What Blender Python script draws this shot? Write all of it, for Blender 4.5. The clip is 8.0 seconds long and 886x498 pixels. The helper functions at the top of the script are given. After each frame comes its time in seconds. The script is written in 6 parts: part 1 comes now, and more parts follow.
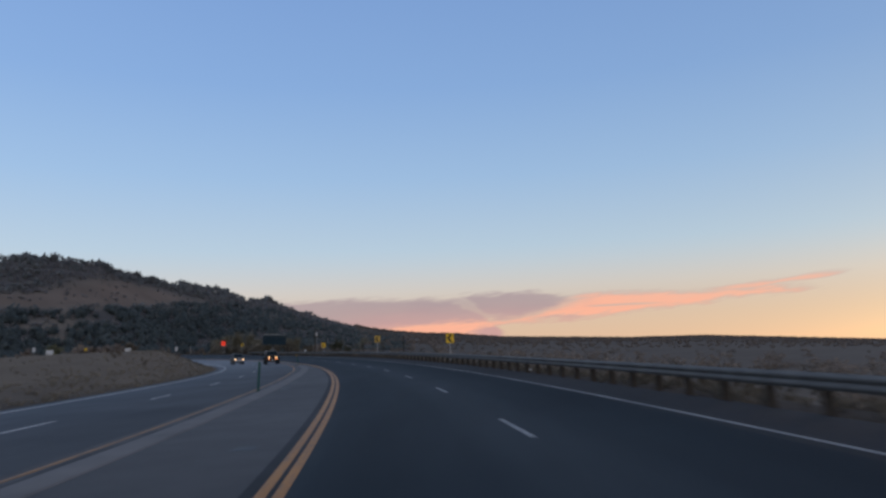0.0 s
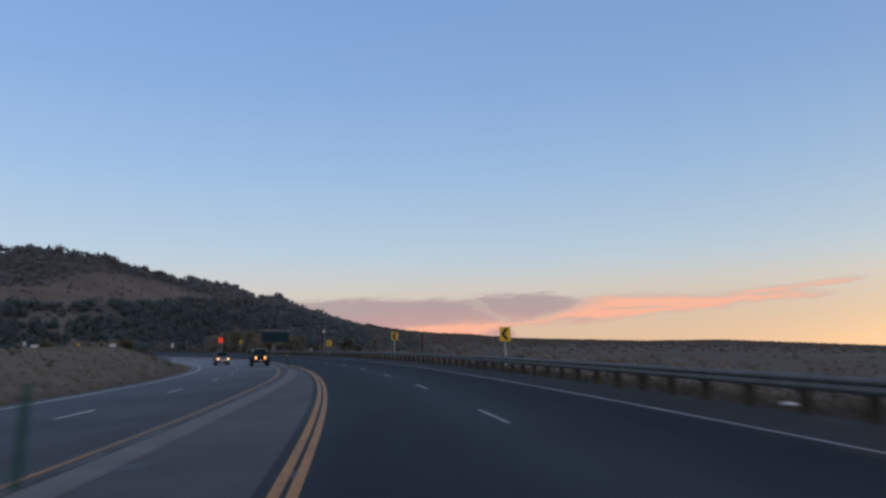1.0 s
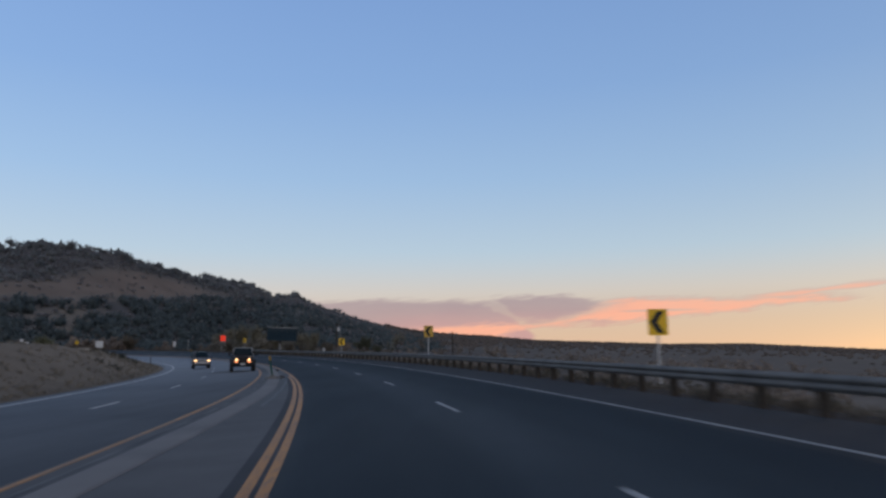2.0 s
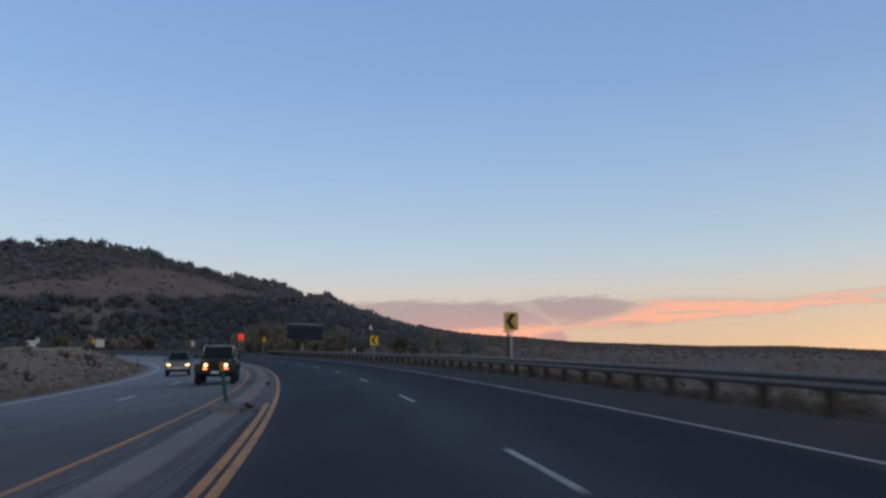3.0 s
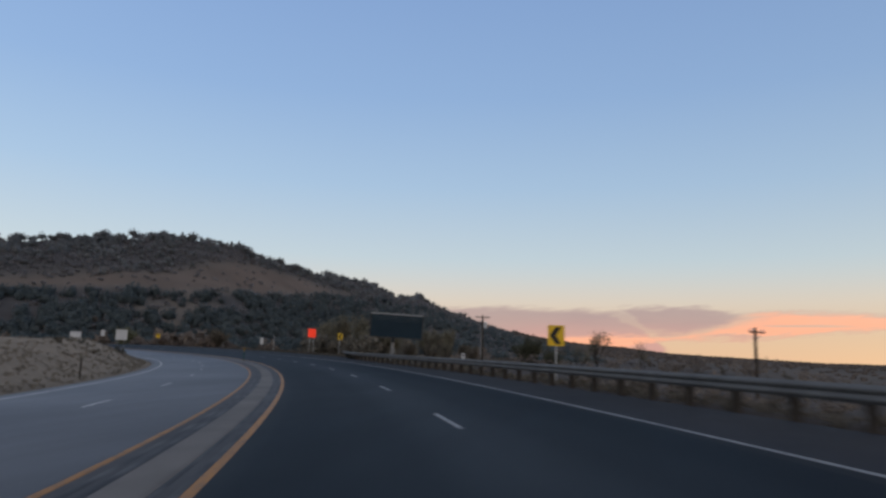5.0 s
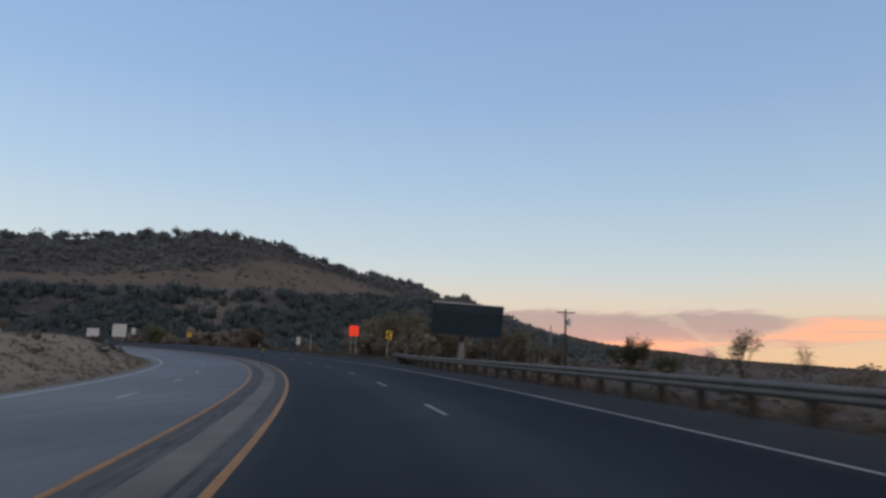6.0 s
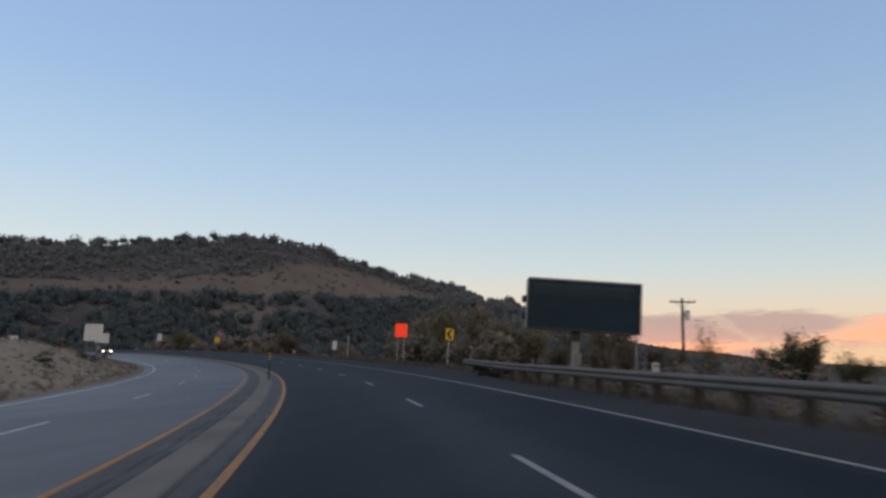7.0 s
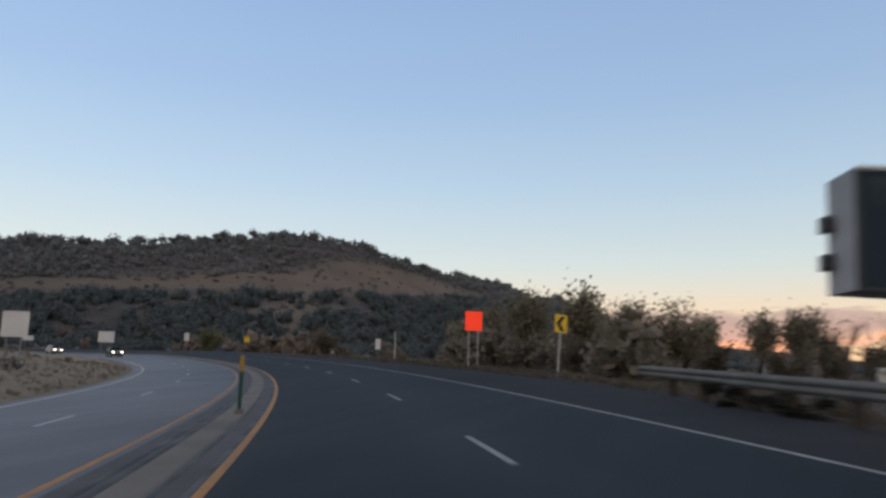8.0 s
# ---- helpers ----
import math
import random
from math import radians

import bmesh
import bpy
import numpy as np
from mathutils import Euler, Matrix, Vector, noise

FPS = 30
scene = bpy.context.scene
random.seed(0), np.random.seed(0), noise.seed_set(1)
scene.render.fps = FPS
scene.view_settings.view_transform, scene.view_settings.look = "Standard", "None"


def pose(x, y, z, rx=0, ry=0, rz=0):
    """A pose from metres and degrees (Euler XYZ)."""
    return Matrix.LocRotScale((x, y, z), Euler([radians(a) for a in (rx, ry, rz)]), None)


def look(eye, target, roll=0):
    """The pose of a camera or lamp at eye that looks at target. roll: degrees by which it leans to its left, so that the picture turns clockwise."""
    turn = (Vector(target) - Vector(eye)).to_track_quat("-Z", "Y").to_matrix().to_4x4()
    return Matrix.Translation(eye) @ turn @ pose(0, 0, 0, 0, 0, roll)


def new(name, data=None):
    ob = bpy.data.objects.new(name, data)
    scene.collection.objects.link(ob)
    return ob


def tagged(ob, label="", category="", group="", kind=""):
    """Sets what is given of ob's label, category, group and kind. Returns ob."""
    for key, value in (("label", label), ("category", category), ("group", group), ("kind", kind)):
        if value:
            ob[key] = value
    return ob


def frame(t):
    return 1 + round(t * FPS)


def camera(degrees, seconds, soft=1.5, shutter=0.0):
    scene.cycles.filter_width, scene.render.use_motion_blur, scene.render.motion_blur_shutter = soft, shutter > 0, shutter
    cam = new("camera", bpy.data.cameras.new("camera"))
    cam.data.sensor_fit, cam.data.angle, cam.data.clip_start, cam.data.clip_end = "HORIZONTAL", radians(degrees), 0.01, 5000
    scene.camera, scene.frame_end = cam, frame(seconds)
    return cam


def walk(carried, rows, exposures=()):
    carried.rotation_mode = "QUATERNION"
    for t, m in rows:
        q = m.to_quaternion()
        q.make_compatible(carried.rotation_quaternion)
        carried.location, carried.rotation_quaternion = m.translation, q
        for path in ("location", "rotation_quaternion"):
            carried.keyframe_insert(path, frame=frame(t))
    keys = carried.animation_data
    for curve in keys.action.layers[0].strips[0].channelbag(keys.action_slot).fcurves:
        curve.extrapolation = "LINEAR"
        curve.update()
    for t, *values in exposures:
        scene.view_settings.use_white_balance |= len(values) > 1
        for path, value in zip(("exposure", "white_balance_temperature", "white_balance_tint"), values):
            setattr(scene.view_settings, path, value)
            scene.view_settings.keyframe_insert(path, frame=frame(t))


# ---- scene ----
# ---- camera: a car on the inner lane of a left-hand bend, about 78 km/h ----
cam = camera(65.0, 8.0, soft=2.7, shutter=0.5)
# seconds, x, y, z, 90 + pitch, lean to the left, heading
ROWS = (
    (0.0, -7.330, 33.226, 1.528, 98.032, -2.079, -0.098),
    (0.5, -8.608, 44.068, 1.522, 98.113, -1.765, 0.426),
    (1.0, -10.077, 54.901, 1.517, 98.132, -1.208, 0.941),
    (1.5, -11.601, 65.727, 1.505, 98.250, -0.875, 1.577),
    (2.0, -13.282, 76.427, 1.497, 98.274, -0.713, 2.454),
    (2.5, -15.136, 86.978, 1.494, 98.349, -0.683, 3.557),
    (3.0, -17.219, 97.299, 1.504, 98.413, -0.468, 5.117),
    (3.5, -19.538, 107.360, 1.530, 98.506, -0.093, 7.043),
    (4.0, -22.305, 117.420, 1.564, 98.673, 0.539, 8.846),
    (4.5, -25.514, 127.463, 1.604, 98.753, 0.931, 10.740),
    (5.0, -29.082, 137.490, 1.651, 98.871, 1.470, 12.634),
    (5.5, -32.976, 147.443, 1.704, 98.933, 1.986, 14.476),
    (6.0, -37.072, 157.196, 1.763, 98.984, 2.070, 16.279),
    (6.5, -41.322, 166.708, 1.829, 99.126, 1.731, 17.997),
    (7.0, -45.839, 176.062, 1.910, 99.242, 1.487, 19.549),
    (7.5, -50.780, 185.708, 2.023, 99.315, 1.353, 21.152),
    (8.0, -56.051, 195.041, 2.145, 99.159, 1.363, 22.976),
)
walk(cam, [(t, pose(x, y, z, rx, 0, rz) @ pose(0, 0, 0, 0, 0, lean)) for t, x, y, z, rx, lean, rz in ROWS],
     [(0.0, 0.09, 6250, 10), (3.5, 0.10, 6450, 10), (4.5, 0.14, 6750, 10), (6.0, 0.24, 7100, 10), (7.0, 0.32, 7400, 10), (8.0, 0.435, 7650, 10)])

# ---- light: clear sky just after sunset, the glow low on the right-hand horizon ----
SUN_AZ = -48.0          # degrees left of north (+y)
SUN_DIR = Vector((-math.sin(radians(SUN_AZ)), math.cos(radians(SUN_AZ)), 0.03)).normalized()


def make_world():
    w = bpy.data.worlds.new("dusk_sky")
    scene.world = w
    w.use_nodes = True
    nt = w.node_tree
    nt.nodes.clear()
    N = lambda kind: nt.nodes.new(kind)
    out = N("ShaderNodeOutputWorld")
    sky = N("ShaderNodeTexSky")
    sky.sky_type = "NISHITA"
    sky.sun_disc = False
    sky.sun_elevation = radians(5)
    sky.sun_rotation = radians(-SUN_AZ)
    sky.altitude = 1800
    co = N("ShaderNodeTexCoord")
    sep = N("ShaderNodeSeparateXYZ")
    nt.links.new(co.outputs["Generated"], sep.inputs[0])
    ramp = N("ShaderNodeValToRGB")
    el = ramp.color_ramp.elements
    stops = [(0.0, (0.58, 0.43, 0.36)), (0.035, (0.58, 0.475, 0.40)), (0.08, (0.60, 0.570, 0.535)), (0.14, (0.46, 0.56, 0.65)), (0.24, (0.335, 0.485, 0.69)),
             (0.36, (0.245, 0.395, 0.665)), (0.50, (0.20, 0.335, 0.62)), (0.75, (0.22, 0.31, 0.50)), (1.0, (0.24, 0.29, 0.42))]
    while len(el) < len(stops):
        el.new(0.5)
    for e, (p, c) in zip(el, stops):
        e.position, e.color = p, (*c, 1)
    nt.links.new(sep.outputs["Z"], ramp.inputs[0])
    # warm towards the place where the sun went down
    dot = N("ShaderNodeVectorMath")
    dot.operation = "DOT_PRODUCT"
    dot.inputs[1].default_value = SUN_DIR
    nt.links.new(co.outputs["Generated"], dot.inputs[0])
    near = N("ShaderNodeMapRange")
    near.interpolation_type = "SMOOTHSTEP"
    near.inputs["From Min"].default_value, near.inputs["From Max"].default_value = -0.4, 1.0
    nt.links.new(dot.outputs["Value"], near.inputs["Value"])
    low = N("ShaderNodeMapRange")
    low.interpolation_type = "SMOOTHSTEP"
    low.inputs["From Min"].default_value, low.inputs["From Max"].default_value = 0.13, 0.0
    nt.links.new(sep.outputs["Z"], low.inputs["Value"])
    mul = N("ShaderNodeMath")
    mul.operation = "MULTIPLY"
    nt.links.new(near.outputs[0], mul.inputs[0])
    nt.links.new(low.outputs[0], mul.inputs[1])
    warm = N("ShaderNodeMixRGB")
    warm.inputs["Color2"].default_value = (0.66, 0.432, 0.322, 1)
    nt.links.new(mul.outputs[0], warm.inputs["Fac"])
    nt.links.new(ramp.outputs[0], warm.inputs["Color1"])
    # the clear side of the sky, away from the cloud, is a little brighter
    side = N("ShaderNodeMapRange")
    side.inputs["From Min"].default_value, side.inputs["From Max"].default_value = -0.75, 0.65
    side.inputs["To Min"].default_value, side.inputs["To Max"].default_value = 1.0, 0.765
    nt.links.new(sep.outputs["X"], side.inputs["Value"])
    b1, b2 = N("ShaderNodeBackground"), N("ShaderNodeBackground")
    b1.inputs["Strength"].default_value = 0.02
    nt.links.new(side.outputs[0], b2.inputs["Strength"])
    nt.links.new(sky.outputs[0], b1.inputs["Color"])
    # fill light added to the unseen sky behind, to brighten the land ahead
    back = N("ShaderNodeMapRange")
    back.interpolation_type = "SMOOTHSTEP"
    back.inputs["From Min"].default_value, back.inputs["From Max"].default_value = 0.20, -0.65
    nt.links.new(sep.outputs["Y"], back.inputs["Value"])
    fill_back = N("ShaderNodeMixRGB")
    fill_back.inputs["Color2"].default_value = (0.60, 0.575, 0.60, 1)
    nt.links.new(back.outputs[0], fill_back.inputs["Fac"])
    nt.links.new(warm.outputs[0], fill_back.inputs["Color1"])
    nt.links.new(fill_back.outputs[0], b2.inputs["Color"])
    add = N("ShaderNodeAddShader")
    nt.links.new(b1.outputs[0], add.inputs[0])
    nt.links.new(b2.outputs[0], add.inputs[1])
    nt.links.new(add.outputs[0], out.inputs["Surface"])


make_world()
sun = new("sun", bpy.data.lights.new("sun", "SUN"))
sun.data.energy, sun.data.angle, sun.data.color = 0.35, radians(20), (1.0, 0.72, 0.52)
sun.matrix_world = look(SUN_DIR * 100, (0, 0, 0))

# ---- materials ----


class Mat:
    """A node material with a principled shader, built step by step."""

    def __init__(self, name, rough=0.8, metal=0.0, spec=0.3):
        self.m = bpy.data.materials.new(name)
        self.m.use_nodes = True
        self.nt = self.m.node_tree
        self.b = self.nt.nodes["Principled BSDF"]
        self.b.inputs["Roughness"].default_value = rough
        self.b.inputs["Metallic"].default_value = metal
        self.b.inputs["Specular IOR Level"].default_value = spec
        self.coords = self.nt.nodes.new("ShaderNodeTexCoord")

    def node(self, kind, **values):
        n = self.nt.nodes.new(kind)
        for k, v in values.items():
            n.inputs[k].default_value = v
        return n

    def link(self, a, b):
        self.nt.links.new(a, b)

    def noise(self, scale, detail=4, stretch=None, space="Object"):
        n = self.node("ShaderNodeTexNoise", Scale=scale, Detail=detail)
        src = self.coords.outputs[space]
        if stretch:
            mp = self.nt.nodes.new("ShaderNodeMapping")
            mp.inputs["Scale"].default_value = stretch
            self.link(src, mp.inputs["Vector"])
            src = mp.outputs[0]
        self.link(src, n.inputs["Vector"])
        return n.outputs["Fac"]

    def ramp(self, fac, *stops):
        r = self.nt.nodes.new("ShaderNodeValToRGB")
        el = r.color_ramp.elements
        while len(el) < len(stops):
            el.new(0.5)
        for e, (p, c) in zip(el, stops):
            e.position, e.color = p, (*c, 1)
        self.link(fac, r.inputs[0])
        return r.outputs[0]

    def mix(self, fac, a, b, mode="MIX"):
        n = self.nt.nodes.new("ShaderNodeMixRGB")
        n.blend_type = mode
        for s, v in ((0, fac), (1, a), (2, b)):
            if hasattr(v, "is_output"):
                self.link(v, n.inputs[s])
            else:
                n.inputs[s].default_value = v if s == 0 else (*v, 1)
        return n.outputs[0]

    def color(self, v):
        if hasattr(v, "is_output"):
            self.link(v, self.b.inputs["Base Color"])
        else:
            self.b.inputs["Base Color"].default_value = (*v, 1)
        return self

    def bump(self, fac, strength=0.3, distance=0.02):
        n = self.node("ShaderNodeBump", Strength=strength, Distance=distance)
        self.link(fac, n.inputs["Height"])
        self.link(n.outputs[0], self.b.inputs["Normal"])
        return self


def speckled(name, a, b, scale, fine, rough=0.85, bump=0.3, distance=0.02, metal=0.0, spec=0.3):
    """A surface that varies at two scales between two colours."""
    m = Mat(name, rough, metal, spec)
    base = m.ramp(m.noise(scale, 5), (0.3, a), (0.7, b))
    grain = m.noise(fine, 3)
    m.color(m.mix(0.35, base, m.ramp(grain, (0.25, (0.25, 0.25, 0.25)), (0.75, (0.85, 0.85, 0.85))), "OVERLAY"))
    m.bump(grain, bump, distance)
    return m.m


def island_mat(name, dark, light, rough=0.9, scale=0.02, through_=0.5):
    """Foliage: each clump its own tone, patches of tone over the land; leaves pass part of the light."""
    m = Mat(name, 1.0, 0.0, 0.0)
    g = m.nt.nodes.new("ShaderNodeNewGeometry")
    c = m.ramp(g.outputs["Random Per Island"], (0.0, dark), (1.0, light))
    c = m.mix(0.5, c, m.ramp(m.noise(scale, 4), (0.3, (0.38, 0.38, 0.38)), (0.7, (0.64, 0.64, 0.64))), "OVERLAY")
    m.color(c)
    tr, mx = m.nt.nodes.new("ShaderNodeBsdfTranslucent"), m.nt.nodes.new("ShaderNodeMixShader")
    m.link(c, tr.inputs["Color"])
    mx.inputs[0].default_value = through_
    m.link(m.b.outputs[0], mx.inputs[1])
    m.link(tr.outputs[0], mx.inputs[2])
    m.link(mx.outputs[0], m.nt.nodes["Material Output"].inputs["Surface"])
    return m.m


def asphalt(name, a, b, rough):
    m = Mat(name, rough, 0.0, 0.2)
    patches = m.ramp(m.noise(0.11, 6), (0.3, a), (0.7, b))
    grain = m.noise(70, 2)
    stains = m.ramp(m.noise(0.9, 5), (0.42, (0.42, 0.42, 0.42)), (0.62, (0.55, 0.55, 0.55)))
    c = m.mix(0.6, patches, stains, "OVERLAY")
    m.color(m.mix(0.4, c, m.ramp(grain, (0.3, (0.3, 0.3, 0.3)), (0.7, (0.75, 0.75, 0.75))), "OVERLAY"))
    m.bump(grain, 0.35, 0.006)
    return m.m


def paint(name, color, worn, under):
    """Road paint with worn gaps."""
    m = Mat(name, 0.6, 0.0, 0.35)
    w = m.ramp(m.noise(9, 8), (0.36, (1, 1, 1)), (0.46, (0, 0, 0)))
    big = m.ramp(m.noise(0.35, 3), (0.3, worn), (0.7, color))
    m.color(m.mix(w, big, under))
    m.bump(m.noise(60, 2), 0.2, 0.004)
    return m.m


M = {}


def two_tone_asphalt():
    """Grey asphalt on the inside, blacker towards the shoulder, with a ragged change between."""
    m = Mat("asphalt_dark", 0.85, 0.0, 0.10)
    grey_tone = m.ramp(m.noise(0.11, 6), (0.3, (0.0265, 0.0355, 0.0450)), (0.7, (0.0395, 0.0490, 0.0590)))
    dark_tone = m.ramp(m.noise(0.15, 6), (0.3, (0.0035, 0.0085, 0.0150)), (0.7, (0.0070, 0.0138, 0.0210)))
    dark_mix = m.nt.nodes.new("ShaderNodeVertexColor")
    dark_mix.layer_name = "darkened"
    c = m.mix(dark_mix.outputs["Color"], grey_tone, dark_tone)
    c = m.mix(0.35, c, m.ramp(m.noise(0.9, 5, (1, 0.12, 1)), (0.40, (0.40, 0.40, 0.40)), (0.62, (0.58, 0.58, 0.58))), "OVERLAY")
    grain = m.noise(70, 2)
    m.color(m.mix(0.4, c, m.ramp(grain, (0.3, (0.3, 0.3, 0.3)), (0.7, (0.75, 0.75, 0.75))), "OVERLAY"))
    m.bump(grain, 0.35, 0.006)
    return m.m


M["asphalt_dark"] = two_tone_asphalt()

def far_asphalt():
    """Grey asphalt painted paler along the road, putting a brighter exposure into its colour."""
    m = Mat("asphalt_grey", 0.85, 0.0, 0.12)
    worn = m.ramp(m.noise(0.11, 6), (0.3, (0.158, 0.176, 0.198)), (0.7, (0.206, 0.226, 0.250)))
    dark_tone = m.ramp(m.noise(0.15, 6), (0.3, (0.070, 0.082, 0.098)), (0.7, (0.098, 0.112, 0.130)))
    dark_mix = m.nt.nodes.new("ShaderNodeVertexColor")
    dark_mix.layer_name = "darkened"
    c = m.mix(dark_mix.outputs["Color"], worn, dark_tone)
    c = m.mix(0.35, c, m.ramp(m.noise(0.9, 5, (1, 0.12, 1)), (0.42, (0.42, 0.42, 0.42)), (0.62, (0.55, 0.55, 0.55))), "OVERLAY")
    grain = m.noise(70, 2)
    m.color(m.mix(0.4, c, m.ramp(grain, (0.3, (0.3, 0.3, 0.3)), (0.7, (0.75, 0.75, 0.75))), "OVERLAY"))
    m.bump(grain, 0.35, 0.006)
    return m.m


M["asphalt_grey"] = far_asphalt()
M["asphalt_median"] = asphalt("asphalt_median", (0.064, 0.063, 0.066), (0.090, 0.088, 0.091), 0.8)
M["asphalt_shoulder"] = asphalt("asphalt_shoulder", (0.0140, 0.0165, 0.0225), (0.0245, 0.0270, 0.0335), 0.95)
M["tar"] = speckled("tar", (0.018, 0.018, 0.02), (0.03, 0.03, 0.032), 2, 60, 0.55, 0.2)
def worn_tar():
    """Tar that has scuffed away in stretches."""
    m = Mat("worn_tar", 0.7, 0.0, 0.25)
    gaps = m.ramp(m.noise(1.3, 6, (1, 0.35, 1)), (0.42, (0, 0, 0)), (0.62, (1, 1, 1)))
    m.color(m.mix(gaps, (0.030, 0.029, 0.030), (0.085, 0.083, 0.084)))
    return m.m


M["tar_worn"] = worn_tar()
M["tar_band"] = asphalt("asphalt_band", (0.026, 0.028, 0.032), (0.044, 0.046, 0.052), 0.9)
M["concrete"] = speckled("concrete", (0.104, 0.096, 0.088), (0.168, 0.153, 0.140), 0.6, 40, 0.85, 0.3, 0.01)
M["concrete_pale"] = speckled("concrete_pale", (0.104, 0.100, 0.100), (0.148, 0.140, 0.138), 0.6, 40, 0.85, 0.3, 0.01)
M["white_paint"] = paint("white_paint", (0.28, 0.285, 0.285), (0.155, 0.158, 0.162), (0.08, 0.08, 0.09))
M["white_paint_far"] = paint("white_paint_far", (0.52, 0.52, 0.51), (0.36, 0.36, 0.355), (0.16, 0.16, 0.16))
M["yellow_paint"] = paint("yellow_paint", (0.385, 0.160, 0.019), (0.275, 0.116, 0.018), (0.07, 0.06, 0.05))
M["yellow_paint_old"] = paint("yellow_paint_old", (0.30, 0.135, 0.026), (0.19, 0.092, 0.028), (0.07, 0.06, 0.05))
M["steel"] = speckled("galvanised_steel", (0.17, 0.175, 0.18), (0.25, 0.255, 0.26), 1.5, 30, 0.55, 0.1, 0.004, 0.35, 0.4)
M["rail"] = speckled("weathered_rail_steel", (0.090, 0.094, 0.096), (0.130, 0.134, 0.136), 1.5, 30, 0.75, 0.1, 0.004, 0.0, 0.25)
M["weathered_wood"] = speckled("weathered_wood", (0.032, 0.027, 0.022), (0.062, 0.050, 0.040), 2.0, 25, 0.9, 0.5)
M["sign_yellow"] = speckled("sign_yellow", (0.84, 0.50, 0.025), (0.92, 0.57, 0.035), 1.2, 40, 0.45, 0.05, 0.002)
# duller copy of the sign yellow, with one panel's backlit look painted in
M["sign_yellow_dim"] = speckled("dimmed_sign_yellow", (0.60, 0.37, 0.065), (0.68, 0.43, 0.08), 1.2, 40, 0.5, 0.05, 0.002)
M["sign_post"] = speckled("pale_sign_post", (0.46, 0.465, 0.47), (0.56, 0.565, 0.57), 1.5, 30, 0.55, 0.05)
M["sign_black"] = speckled("sign_black", (0.018, 0.018, 0.02), (0.03, 0.03, 0.03), 1.2, 40, 0.5, 0.05, 0.002)
M["sign_back"] = speckled("sign_back", (0.50, 0.51, 0.52), (0.60, 0.61, 0.62), 1.0, 40, 0.55, 0.05, 0.002, 0.3)


def ground_material():
    m = Mat("dry_grassland", 1.0, 0.0, 0.0)
    base = m.ramp(m.noise(0.012, 6), (0.3, (0.198, 0.171, 0.141)), (0.7, (0.280, 0.241, 0.198)))
    mid = m.ramp(m.noise(0.35, 6), (0.3, (0.30, 0.29, 0.27)), (0.7, (0.66, 0.64, 0.60)))
    c = m.mix(0.35, base, mid, "OVERLAY")
    fine = m.noise(9, 5)
    c = m.mix(0.5, c, m.ramp(fine, (0.3, (0.25, 0.25, 0.25)), (0.7, (0.75, 0.75, 0.75))), "OVERLAY")
    cover = m.nt.nodes.new("ShaderNodeVertexColor")
    cover.layer_name = "cover"
    s = m.nt.nodes.new("ShaderNodeSeparateColor")
    m.link(cover.outputs["Color"], s.inputs[0])
    # red: bare earth of the cut bench; green: litter and brush under the woods; blue: gravel verge and the darkened
    # near mound
    c = m.mix(s.outputs["Red"], c, m.ramp(m.noise(0.03, 6), (0.3, (0.137, 0.112, 0.096)), (0.7, (0.184, 0.150, 0.128))))
    c = m.mix(s.outputs["Green"], c, m.ramp(m.noise(0.05, 6), (0.3, (0.068, 0.067, 0.069)), (0.7, (0.100, 0.097, 0.097))))
    c = m.mix(s.outputs["Blue"], c, m.ramp(m.noise(3, 6), (0.3, (0.042, 0.037, 0.034)), (0.7, (0.070, 0.061, 0.055))))
    m.color(c)
    m.bump(fine, 0.3, 0.04)
    return m.m


M["ground"] = ground_material()
# lifted and bluish: the haze over the hill is put into these colours
M["conifer"] = island_mat("conifer_foliage", (0.200, 0.212, 0.216), (0.262, 0.272, 0.272))
M["scrub"] = island_mat("bare_scrub", (0.238, 0.228, 0.230), (0.300, 0.286, 0.285))
M["brush"] = island_mat("dry_brush", (0.085, 0.071, 0.054), (0.15, 0.125, 0.094), 0.95, 0.3)

# ---- helpers for meshes ----


def finish(name, bm, mat, smooth=False):
    me = bpy.data.meshes.new(name)
    bmesh.ops.recalc_face_normals(bm, faces=bm.faces)
    bm.to_mesh(me)
    bm.free()
    if smooth:
        for p in me.polygons:
            p.use_smooth = True
    me.materials.append(mat)
    return me


def part(name, bm, material, parent, label="", smooth=False):
    ob = new(name, finish(name, bm, material, smooth))
    ob.parent = parent
    if label:
        ob["label"] = label
    return ob


def thing(name, label, category, m=None, group="", kind=""):
    ob = tagged(new(name), label, category, group, kind)
    ob.empty_display_size = 0.2
    if m is not None:
        ob.matrix_world = m
    return ob


def box(bm, x0, x1, y0, y1, z0, z1, bevel=0.0, m=None):
    vs = [bm.verts.new((x, y, z)) for x in (x0, x1) for y in (y0, y1) for z in (z0, z1)]
    fs = [bm.faces.new([vs[i] for i in f]) for f in ((0, 1, 3, 2), (4, 6, 7, 5), (0, 4, 5, 1), (2, 3, 7, 6), (0, 2, 6, 4), (1, 5, 7, 3))]
    if bevel:
        es = {e for f in fs for e in f.edges}
        got = bmesh.ops.bevel(bm, geom=list(es), offset=bevel, segments=2, affect="EDGES", profile=0.7)
        vs = list({v for f in got["faces"] for v in f.verts} | {v for v in vs if v.is_valid})
    if m is not None:
        bmesh.ops.transform(bm, matrix=m, verts=vs)
    return vs


